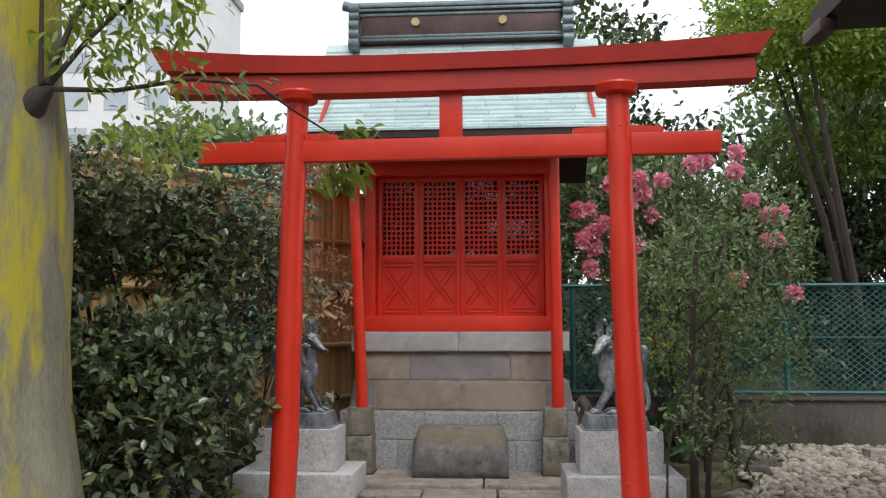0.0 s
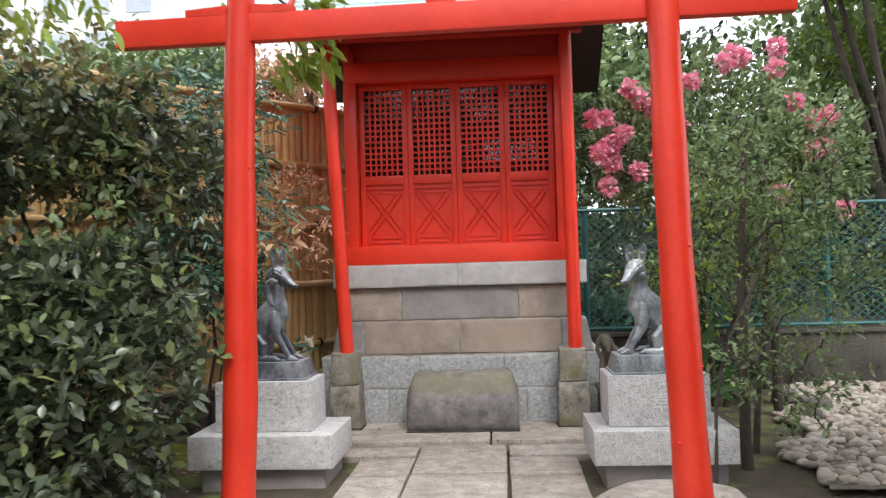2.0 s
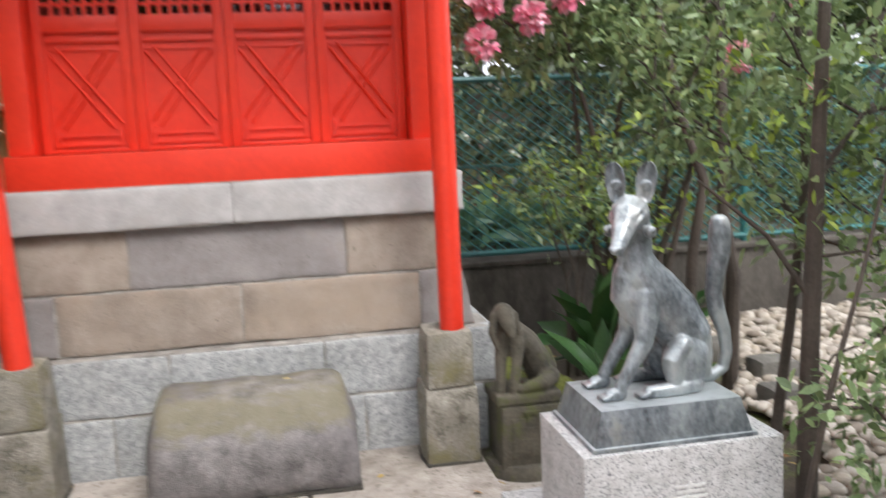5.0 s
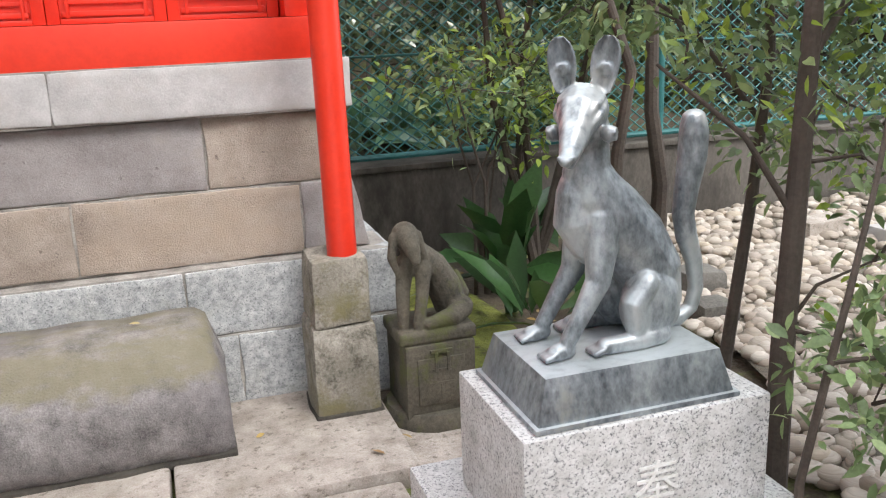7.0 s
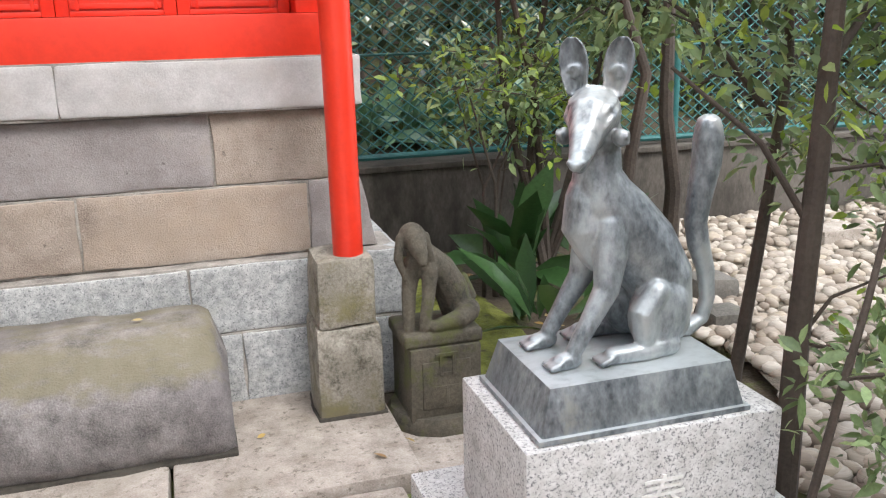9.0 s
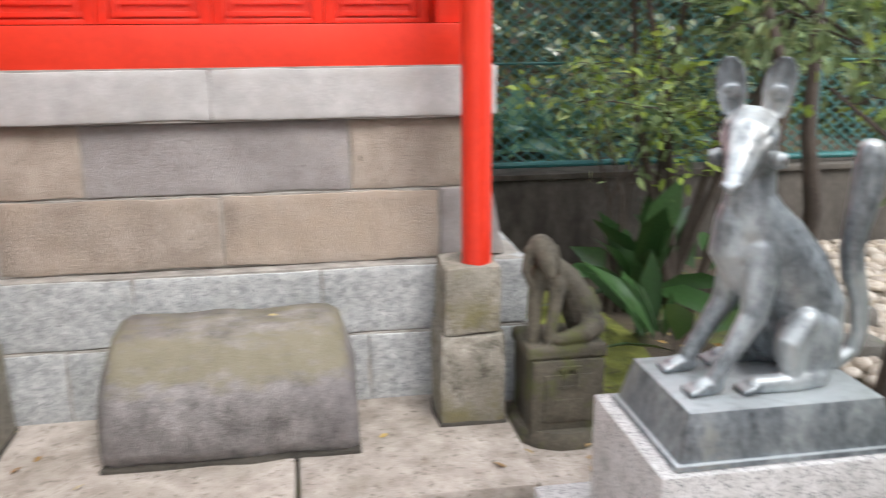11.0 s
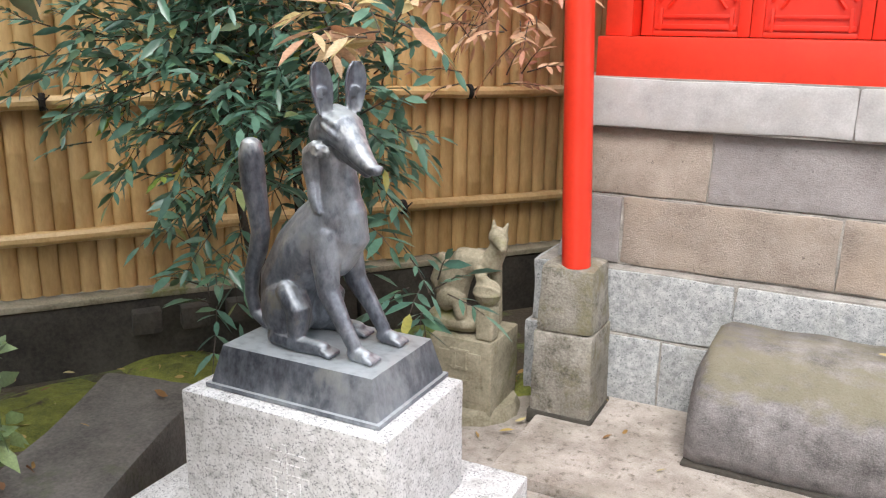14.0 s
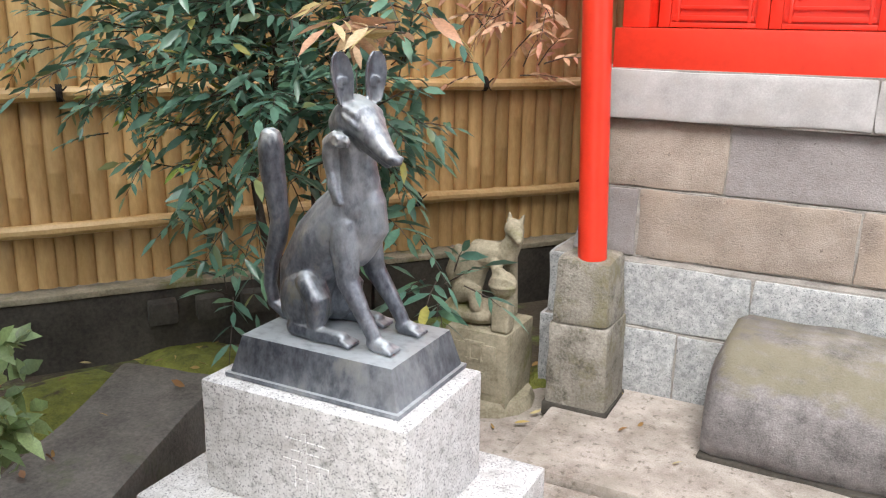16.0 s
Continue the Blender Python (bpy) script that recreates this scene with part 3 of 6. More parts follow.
def build_shrine():
    s = thing("shrine", (CX, 8.9, 1.228), "small vermilion wooden shrine with lattice doors and green copper roof", "shrine")
    xl, xr, yf, yd = -0.77, 1.0, 8.34, 8.47
    top = 2.86
    # frame
    part("sill_beam", block(xl - 0.02, xr + 0.02, yf - 0.03, yf + 0.16, 1.229, 1.375, 0.005), RED, s)
    part("head_beam", block(xl, xr, yf + 0.02, yf + 0.17, 2.7, top, 0.005), RED, s)
    part("frieze_board", block(xl + 0.01, xr - 0.01, yf + 0.04, yf + 0.1, 2.862, 3.12, 0.004), RED_OLD, s)
    for x in (xl + 0.045, xr - 0.045):
        part("corner_post", block(x - 0.05, x + 0.05, yf + 0.01, yf + 0.17, 1.376, 2.7, 0.006), RED, s)
        part("corner_post", block(x - 0.05, x + 0.05, 9.5, 9.6, 1.229, top, 0.006), RED, s)
        part("side_wall", block(x - 0.02, x + 0.02, yf + 0.171, 9.499, 1.229, top, 0.003), RED, s)
    part("rear_wall", block(xl + 0.1, xr - 0.1, 9.53, 9.57, 1.229, top, 0.003), RED, s)
    # near-black boards: the shade inside the shrine is put into their colour
    part("inner_back", block(xl + 0.07, xr - 0.07, 9.05, 9.07, 1.376, top, 0.0), INTERIOR_SHADE, s, "near-black board painted as the unlit interior behind the lattice")
    part("inner_floor", block(xl + 0.07, xr - 0.07, 8.56, 9.04, 1.376, 1.39, 0.0), INTERIOR_SHADE, s)
    part("inner_ceiling", block(xl + 0.03, xr - 0.03, 8.52, 9.52, top + 0.002, top + 0.02, 0.0), INTERIOR_SHADE, s)
    # four doors
    inner0, inner1 = xl + 0.098, xr - 0.098
    w = (inner1 - inner0) / 4
    for i in range(4):
        a, c = inner0 + i * w + 0.0012, inner0 + (i + 1) * w - 0.0012
        lz0, lz1 = 1.955, 2.69
        door = part("door", block(a + 0.038, c - 0.038, yd + 0.024, yd + 0.034, 1.39, 1.9, 0.0), RED, s, "lattice door with a crossed lower panel")
        for x in (a, c - 0.042):
            part("stile", block(x, x + 0.042, yd, yd + 0.045, 1.378, 2.698, 0.003), RED, door)
        for z0, z1 in ((1.378, 1.396), (1.885, 1.955), (lz1 - 0.035, 2.698)):
            part("door_rail", block(a + 0.0425, c - 0.0425, yd + 0.002, yd + 0.043, z0, z1, 0.003), RED, door)
        # mouldings of the lower panel
        for z in (1.412, 1.852):
            part("moulding", block(a + 0.05, c - 0.05, yd + 0.008, yd + 0.024, z - 0.009, z + 0.009, 0.003), RED, door)
            for off in (0.038,):
                zz = z + off if z < 1.6 else z - off
                part("moulding", block(a + 0.06, c - 0.06, yd + 0.014, yd + 0.024, zz - 0.006, zz + 0.006, 0.002), RED, door)
        for x in (a + 0.068, c - 0.068):
            part("moulding", block(x - 0.006, x + 0.006, yd + 0.006, yd + 0.024, 1.397, 1.478, 0.002), RED, door)
        mid, zc = (a + c) / 2, 1.65
        hw, hh = (c - a) / 2 - 0.075, 0.16
        for s1 in (-1, 1):
            for off in (-0.02, 0.02):
                d = Vector((hw * s1 * 2, 0, hh * 2)).normalized()
                nrm = Vector((-d.z, 0, d.x)) * off
                p0, p1 = Vector((mid - hw * s1, yd + 0.018 + 0.002 * s1, zc - hh)) + nrm, Vector((mid + hw * s1, yd + 0.018 + 0.002 * s1, zc + hh)) + nrm
                part("cross_strip", tube([p0, p1], (0.007), 4), RED, door)
        # lattice
        la, lc = a + 0.042, c - 0.042
        for k in range(1, 7):
            x = la + (lc - la) * k / 7
            part("lattice_bar", block(x - 0.0075, x + 0.0075, yd + 0.01, yd + 0.03, lz0, lz1 - 0.035, 0.002, 1), RED, door)
        for k in range(1, 15):
            z = lz0 + (lz1 - 0.035 - lz0) * k / 15
            part("lattice_bar", block(la, lc, yd + 0.016, yd + 0.036, z - 0.0075, z + 0.0075, 0.002, 1), RED, door)
        g = part("glass_pane", block(la, lc, yd + 0.048, yd + 0.052, lz0 - 0.01, lz1 - 0.03, 0.0), GLASS, door, smooth=False)
        g.visible_shadow = False
    # porch posts and beam
    for x, lean in ((-0.735, -0.1), (0.985, -0.01)):
        pts = [(x + lean * k / 8, 8.03, 0.57 + (2.94 - 0.57) * k / 8) for k in range(9)]
        part("porch_post", tube(pts, [0.052 - 0.0004 * k for k in range(9)], 20), RED, s)
    part("porch_beam", block(-0.82, 1.1, 7.98, 8.08, 2.94, 3.04, 0.006), RED_OLD, s)
    for x in (-0.72, 0.985):
        part("tie_beam", block(x - 0.04, x + 0.04, 8.091, 8.359, 2.84, 2.93, 0.005), RED_OLD, s)
    # rafters under the eaves
    for k in range(17):
        x = CX - 1.12 + 2.24 * k / 16
        b = tube([(x, 7.66, 2.9), (x, 9.0, 3.36)], 0.022, 4)
        part("rafter", b, RED_OLD, s)
    # roof: curved front slope of lapped copper sheets
    half = 1.36

    def slope(k):  # 0 eave, 1 ridge
        return 7.58 + 1.22 * k, 2.955 + 0.62 * k + 0.555 * k * k

    b = bmesh.new()
    n = 16
    front = [slope(k / n) for k in range(n + 1)]
    ridge_y, ridge_z = front[-1]
    rear = [(2 * ridge_y - y, z) for y, z in front[::-1][1:]]
    line = front + rear
    low = [(y, z - 0.07) for y, z in line]
    for (y0, z0), (y1, z1), (y2, z2), (y3, z3) in zip(line, line[1:], low, low[1:]):
        q = [b.verts.new((CX + sx * (half - 0.03), y, z)) for sx in (-1, 1) for y, z in ((y0, z0 - 0.012), (y1, z1 - 0.012), (y3, z3), (y2, z2))]
        for f in ((0, 1, 5, 4), (3, 2, 6, 7), (0, 3, 2, 1), (4, 5, 6, 7)):
            b.faces.new([q[j] for j in f])
    ends = [b.verts.new((CX + sx * (half - 0.03), y, z)) for y, z in (line[0], low[0]) for sx in (-1, 1)]
    b.faces.new((ends[0], ends[1], ends[3], ends[2]))
    bmesh.ops.remove_doubles(b, verts=b.verts[:], dist=0.0005)
    roof = part("roof", b, DARKWOOD, s, "curved roof clad in lapped verdigris copper sheets", smooth=False)
    rng = random.Random(5)
    for r in range(n):
        (y0, z0), (y1, z1) = slope(r / n), slope((r + 1) / n)
        cuts = [CX - half] + [CX - half + 2 * half * (j + 0.5 * (r % 2) + rng.uniform(-0.05, 0.05)) / 5 for j in range(0 if r % 2 else 1, 5)] + [CX + half]
        for a, c in zip(cuts, cuts[1:]):
            bb = bmesh.new()
            drop = [0.0, 0.0]
            pts = []
            for x, d in ((a + 0.002, drop[0]), (c - 0.002, drop[1])):
                pts += [(x, y0 - 0.012, z0 + 0.012 - d), (x, y1, z1 + 0.002 - d), (x, y1, z1 - 0.008 - d), (x, y0 - 0.012, z0 - 0.008 - d)]
            v = [bb.verts.new(p) for p in pts]
            for f in ((0, 4, 5, 1), (3, 2, 6, 7), (0, 3, 7, 4), (0, 1, 2, 3), (4, 7, 6, 5), (1, 5, 6, 2)):
                bb.faces.new([v[j] for j in f])
            part("copper_sheet", bb, COPPER, roof, smooth=False)
    # eave fascia
    part("eave_board", block(CX - half + 0.02, CX + half - 0.02, 7.6, 7.63, 2.885, 2.935, 0.004), DARKWOOD, s)
    for sx in (-1, 1):
        x = CX + sx * (half - 0.16)
        bb = sweep([(7.62, 2.87), (7.62, 2.93), (ridge_y, ridge_z - 0.03), (ridge_y, ridge_z - 0.14)], x - 0.015, x + 0.015)
        part("barge_board", bb, RED_OLD, s)
        bb = sweep([(8.0, 2.86), (9.6, 2.86), (ridge_y, ridge_z - 0.12)], CX + sx * 0.86 - 0.015, CX + sx * 0.86 + 0.015)
        part("gable_board", bb, RED_OLD, s)
    # ridge box
    z0 = ridge_z - 0.02
    part("ridge_box", block(CX - 1.0, CX + 1.0, ridge_y - 0.1, ridge_y + 0.1, z0, z0 + 0.33, 0.006), RIDGE, s, "dark brown copper ridge box")
    for zz, g in ((z0 + 0.025, 0.118), (z0 + 0.06, 0.11), (z0 + 0.285, 0.112), (z0 + 0.33, 0.13), (z0 + 0.375, 0.12)):
        part("ridge_moulding", block(CX - 1.02, CX + 1.02, ridge_y - g, ridge_y + g, zz - 0.014, zz + 0.014, 0.005), GUNMETAL, s)
    part("ridge_cap", tube([(CX - 1.2, ridge_y, z0 + 0.43), (CX - 1.1, ridge_y, z0 + 0.405), (CX, ridge_y, z0 + 0.4), (CX + 1.1, ridge_y, z0 + 0.405), (CX + 1.2, ridge_y, z0 + 0.43)], 0.05, 14), GUNMETAL, s)
    for x in (CX - 0.45, CX + 0.42):
        part("medallion", tube([(x, ridge_y - 0.125, z0 + 0.2), (x, ridge_y - 0.1, z0 + 0.2)], 0.042, 18), GOLD, s, "round gilt medallion")
    for sx in (-1, 1):
        x = CX + sx * 1.06
        b = block(x - 0.035, x + 0.035, ridge_y - 0.15, ridge_y + 0.15, z0 - 0.06, z0 + 0.36, 0.012)
        for zc, r in ((z0 - 0.03, 0.07), (z0 + 0.07, 0.06), (z0 + 0.16, 0.062), (z0 + 0.25, 0.055), (z0 + 0.33, 0.06)):
            tube([(x - 0.05, ridge_y - 0.15, zc), (x + 0.05, ridge_y - 0.15, zc)], r, 12, b)
        part("ridge_end", b, GUNMETAL, s, "scrolled dark metal ridge end")


gl = bpy.data.materials.new("dusty_glass")
gl.use_nodes = True
gb = gl.node_tree.nodes["Principled BSDF"]
gb.inputs["Base Color"].default_value = (0.9, 0.93, 0.92, 1)
gb.inputs["Transmission Weight"].default_value, gb.inputs["Roughness"].default_value, gb.inputs["IOR"].default_value = 1.0, 0.03, 1.5
GLASS = gl
build_shrine()


# ---- offering stone and fox pedestals ----
def build_offering_stone():
    st = thing("offering_stone", (0.14, 7.98, 0.0), "low rounded offering stone with mossy sloping top", "stone")
    b = bmesh.new()
    prof = [(7.845, -0.01), (7.82, 0.02), (7.80, 0.06), (7.805, 0.24), (7.825, 0.285), (7.86, 0.325), (7.93, 0.385), (7.99, 0.405), (8.16, 0.41), (8.19, 0.38), (8.19, -0.01)]
    rings = []
    steps = 22
    for i in range(steps + 1):
        k = i / steps
        x = -0.27 + 0.82 * k
        edge = min(k, 1 - k) * 2
        sh = min(1.0, edge * 8.0) ** 0.5
        ring = []
        for y, z in prof:
            zz = z * (0.7 + 0.3 * sh) if z > 0.1 else z
            yy = 7.99 + (y - 7.99) * (0.86 + 0.14 * sh)
            p = Vector((x, yy, zz))
            ring.append(b.verts.new(p + noise.noise_vector(p * 5) * 0.012))
        rings.append(ring)
    m = len(prof)
    for a, c in zip(rings, rings[1:]):
        for j in range(m):
            b.faces.new((a[j], a[(j + 1) % m], c[(j + 1) % m], c[j]))
    b.faces.new(rings[0][::-1])
    b.faces.new(rings[-1])
    bmesh.ops.subdivide_edges(b, edges=b.edges[:], cuts=1, use_grid_fill=True)
    part("stone", b, OFFERING, st, angle=60)
    # dark strip paints the shadow line under the stone's edge, along with grime
    part("grime_line", rough_block(-0.268, 0.552, 7.808, 8.2, -0.012, 0.012, 0.008, 0.014, 6, 3), DAMP_SHADE, st, "dark line of damp grime and painted shade along the foot")


def moss_stone():
    """Grey-brown stone whose top carries olive moss."""
    m = surface("offering_stone_face", (0.085, 0.078, 0.075), (0.33, 0.305, 0.295), scale=10, fine=170, rough=0.92, bump=1.0, bump_size=0.007,
                spots=(0.12, 0.105, 0.11), spot_scale=2.4, spot_at=0.5, spot_soft=0.25)
    n, l = m.node_tree.nodes, m.node_tree.links
    b = n["Principled BSDF"]
    src = b.inputs["Base Color"].links[0].from_socket
    geo, sep, tex = n.new("ShaderNodeNewGeometry"), n.new("ShaderNodeSeparateXYZ"), n.new("ShaderNodeTexNoise")
    tex.inputs["Scale"].default_value, tex.inputs["Detail"].default_value = 9.0, 8.0
    l.new(geo.outputs["Normal"], sep.inputs["Vector"])
    add = n.new("ShaderNodeMath")
    l.new(sep.outputs["Z"], add.inputs[0])
    l.new(tex.outputs["Fac"], add.inputs[1])
    mr, flat = n.new("ShaderNodeMapRange"), n.new("ShaderNodeMapRange")
    mr.inputs["From Min"].default_value, mr.inputs["From Max"].default_value = 0.85, 1.15
    flat.inputs["From Min"].default_value, flat.inputs["From Max"].default_value = 1.6, 1.3
    flat.inputs["To Min"].default_value = 0.15
    flat.inputs["To Max"].default_value = 0.75
    l.new(add.outputs[0], mr.inputs["Value"])
    l.new(add.outputs[0], flat.inputs["Value"])
    both = n.new("ShaderNodeMath")
    both.operation = "MULTIPLY"
    l.new(mr.outputs["Result"], both.inputs[0])
    l.new(flat.outputs["Result"], both.inputs[1])
    mx = n.new("ShaderNodeMixRGB")
    mx.inputs["Color2"].default_value = (0.185, 0.165, 0.1, 1)
    l.new(both.outputs[0], mx.inputs["Fac"])
    l.new(src, mx.inputs["Color1"])
    l.new(mx.outputs["Color"], b.inputs["Base Color"])
    return m


OFFERING = moss_stone()
build_offering_stone()


def build_pedestal(x0, x1, low0, low1, label, granite, word=""):
    p = thing("fox_pedestal", ((x0 + x1) / 2, 6.8, -0.02), label, "pedestal", "fox pedestals")
    part("plinth", rough_block(low0, low1, 6.48, 7.1, 0.056, 0.25, 0.008, 0.002, 2, x0), granite, p)
    part("footing_stone", rough_block(low0 + 0.06, low1 - 0.05, 6.53, 7.07, -0.12, 0.053, 0.03, 0.015, 3, x0), MAUVE, p)
    part("upper_block", rough_block(x0, x1, 6.597, 6.98, 0.251, 0.545, 0.008, 0.002, 2, x1), granite, p)
    if word:
        c = bpy.data.curves.new("character", "FONT")
        c.body, c.size, c.extrude, c.align_x, c.align_y = word, 0.115, 0.002, "CENTER", "CENTER"
        tmp = new("character", c)
        bpy.context.view_layer.update()
        me = bpy.data.meshes.new_from_object(tmp.evaluated_get(bpy.context.evaluated_depsgraph_get()))
        bpy.data.objects.remove(tmp)
        me.transform(pose(x0 + 0.3, 6.5945, 0.385, 90, 0, 0))
        me.materials.clear()
        me.materials.append(CHALK)
        tagged(hang(new("carved_character", me), p), "carved character")
        return
    # worn carved character on the front, too worn to read
    cx, z = (x0 + x1) / 2 + 0.02, 0.4
    for dx, dz, w, h in ((0, 0.05, 0.11, 0.012), (0, 0.022, 0.08, 0.01), (0, -0.005, 0.13, 0.012), (-0.002, 0.0, 0.012, 0.15), (-0.035, -0.045, 0.012, 0.06), (0.035, -0.045, 0.012, 0.06), (0, -0.05, 0.07, 0.01)):
        part("carved_stroke", block(cx + dx - w / 2, cx + dx + w / 2, 6.595 - (0.0012 if h > w else 0.0), 6.60, z + dz - h / 2, z + dz + h / 2, 0.001, 1), granite, p)


build_pedestal(-1.262, -0.682, -1.392, -0.542, "two-tier speckled granite pedestal beside the bamboo fence", GRANITE_LICHEN)
build_pedestal(1.04, 1.62, 0.94, 1.74, "two-tier speckled granite pedestal beside the pebble bed", GRANITE, "奉")

bl = thing("flat_boulder", (1.3, 6.2, -0.08), "flat rounded pinkish boulder lying before a pedestal", "boulder")
b = bmesh.new()
bmesh.ops.create_uvsphere(b, u_segments=28, v_segments=14, radius=1.0)
for v in b.verts:
    k = 1 + 0.12 * noise.noise(v.co * 1.3)
    v.co = Vector((1.32 + v.co.x * 0.42 * k, 6.17 + v.co.y * 0.25 * k, -0.09 + max(-0.05, v.co.z * 0.15 * k if v.co.z < 0.6 else 0.09 * k + 0.01 * v.co.z)))
part("stone", b, PAVING, bl, angle=60)


# ---- fox statues ----
def blend_solid(bm, voxel, smooth=4):
    """One smooth skin round overlapping solids."""
    me = bpy.data.meshes.new("solid")
    bmesh.ops.recalc_face_normals(bm, faces=bm.faces)
    bm.to_mesh(me)
    bm.free()
    ob = new("solid", me)
    r = ob.modifiers.new("skin", "REMESH")
    r.mode, r.voxel_size, r.use_smooth_shade = "VOXEL", voxel, True
    s = ob.modifiers.new("soft", "SMOOTH")
    s.factor, s.iterations = 0.5, smooth
    bpy.context.view_layer.update()
    out = bpy.data.meshes.new_from_object(ob.evaluated_get(bpy.context.evaluated_depsgraph_get()))
    bpy.data.objects.remove(ob)
    bpy.data.meshes.remove(me)
    return out


def limb(bm, pts, radii, sides=14):
    """A limb with rounded ends."""
    pts = [Vector(p) for p in pts]
    r = [x if isinstance(x, tuple) else (x, x) for x in radii]
    a, z = (pts[0] - pts[1]).normalized(), (pts[-1] - pts[-2]).normalized()
    m0, m1 = sum(r[0]) / 2, sum(r[-1]) / 2
    pp = [pts[0] + a * m0 * 0.9, pts[0] + a * m0 * 0.6] + pts + [pts[-1] + z * m1 * 0.6, pts[-1] + z * m1 * 0.9]
    rr = [(r[0][0] * 0.4, r[0][1] * 0.4), (r[0][0] * 0.8, r[0][1] * 0.8)] + r + [(r[-1][0] * 0.8, r[-1][1] * 0.8), (r[-1][0] * 0.4, r[-1][1] * 0.4)]
    tube(pp, rr, sides, bm)


def ball(bm, c, r, squash=(1, 1, 1)):
    b = bmesh.new()
    bmesh.ops.create_uvsphere(b, u_segments=16, v_segments=10, radius=r)
    for v in b.verts:
        v.co = Vector((v.co.x * squash[0], v.co.y * squash[1], v.co.z * squash[2])) + Vector(c)
    merge(bm, b)


def fox_solid(turn, head, ear, paws, mane=True):
    """A sitting fox facing +x, its near side at -y; turn: degrees by which the head looks to the near side;
    head: its middle; ear: forward, sideways and tip; paws: sideways place of the near and far forepaw."""
    bm = bmesh.new()
    # trunk, from rump over the chest and up the neck
    limb(bm, [(-0.125, 0, 0.075), (-0.112, 0, 0.15), (-0.066, 0, 0.222), (-0.008, 0, 0.285), (0.032, 0, 0.34), (0.04, -0.004, 0.392), (0.038, -0.008, 0.44), (head[0] - 0.016, head[1] + 0.004, head[2] - 0.03)],
         [(0.066, 0.066), (0.074, 0.074), (0.08, 0.074), (0.08, 0.07), (0.07, 0.06), (0.05, 0.047), (0.043, 0.041), (0.043, 0.04)], 20)
    limb(bm, [(0.03, 0, 0.22), (0.062, 0, 0.28), (0.062, 0, 0.34)], [(0.042, 0.05), (0.05, 0.052), (0.042, 0.044)], 16)
    ball(bm, (-0.12, 0, 0.055), 0.07, (0.95, 1.0, 0.8))
    # haunches, knees and hind feet
    for s in (-1, 1):
        ball(bm, (-0.086, s * 0.054, 0.088), 0.078, (0.92, 0.52, 1.08))
        limb(bm, [(-0.07, s * 0.068, 0.142), (-0.035, s * 0.074, 0.1), (-0.04, s * 0.076, 0.05)], [0.028, 0.03, 0.024])
        limb(bm, [(-0.105, s * 0.07, 0.024), (-0.04, s * 0.08, 0.02), (0.035, s * 0.078, 0.018)], [0.024, 0.021, 0.019])
        for k in (-1.15, -0.38, 0.38, 1.15):
            limb(bm, [(0.045, s * 0.078 + k * 0.014, 0.016), (0.064, s * 0.078 + k * 0.016, 0.01)], [0.0085, 0.007], 8)
    # forelegs: shoulder, elbow, wrist and paw
    for s, yy in ((-1, paws[0]), (1, paws[1])):
        limb(bm, [(0.018, s * 0.042, 0.29), (0.03, s * 0.05, 0.22), (0.042, (s * 0.052 + yy) / 2, 0.155), (0.085, yy, 0.088), (0.116, yy, 0.034)],
             [(0.042, 0.028), (0.037, 0.028), (0.028, 0.025), (0.02, 0.02), (0.0175, 0.018)])
        limb(bm, [(0.116, yy, 0.02), (0.145, yy, 0.015)], [0.02, 0.019])
        for k in (-1.15, -0.38, 0.38, 1.15):
            limb(bm, [(0.15, yy + k * 0.013, 0.016), (0.17, yy + k * 0.0155, 0.01)], [0.0088, 0.0072], 8)
    # tail: out from the rump, back in and up to a blunt tip
    limb(bm, [(-0.15, 0.012, 0.022), (-0.2, 0.012, 0.016), (-0.236, 0.012, 0.038), (-0.246, 0.01, 0.085), (-0.236, 0.008, 0.15), (-0.213, 0.006, 0.21), (-0.202, 0.005, 0.262), (-0.208, 0.004, 0.318), (-0.219, 0.004, 0.386), (-0.221, 0.004, 0.44), (-0.22, 0.004, 0.463)],
         [0.022, 0.019, 0.017, 0.0175, 0.02, 0.0245, 0.0245, 0.027, 0.032, 0.0325, 0.029], 18)
    # head
    a = radians(turn)
    f = Vector((math.cos(a), -math.sin(a), 0))
    side = Vector((math.sin(a), math.cos(a), 0))
    up = Vector((0, 0, 1))
    h = Vector(head)

    def at(fw, sd, u):
        return h + f * fw + side * sd + up * u

    limb(bm, [at(-0.03, 0, -0.008), at(0.0, 0, 0.008), at(0.035, 0, 0.0), at(0.07, 0, -0.03), at(0.105, 0, -0.058), at(0.132, 0, -0.074)],
         [(0.045, 0.046), (0.051, 0.054), (0.044, 0.046), (0.029, 0.033), (0.02, 0.024), (0.015, 0.018)], 18)
    limb(bm, [at(0.02, 0, -0.035), at(0.07, 0, -0.062), at(0.115, 0, -0.085)], [0.028, 0.018, 0.011])
    ball(bm, at(0.147, 0, -0.076), 0.0125, (1, 1, 0.85))
    for s in (-1, 1):
        # long closed eye, brow, nostril and cheek knob
        limb(bm, [at(0.018, s * 0.048, 0.016), at(0.042, s * 0.043, 0.0), at(0.064, s * 0.032, -0.018)], [0.005, 0.0085, 0.004], 8)
        limb(bm, [at(0.012, s * 0.042, 0.03), at(0.042, s * 0.034, 0.018), at(0.066, s * 0.022, -0.006)], [0.007, 0.01, 0.006], 8)
        limb(bm, [at(0.136, s * 0.012, -0.07), at(0.15, s * 0.012, -0.07)], [0.006, 0.005], 8)
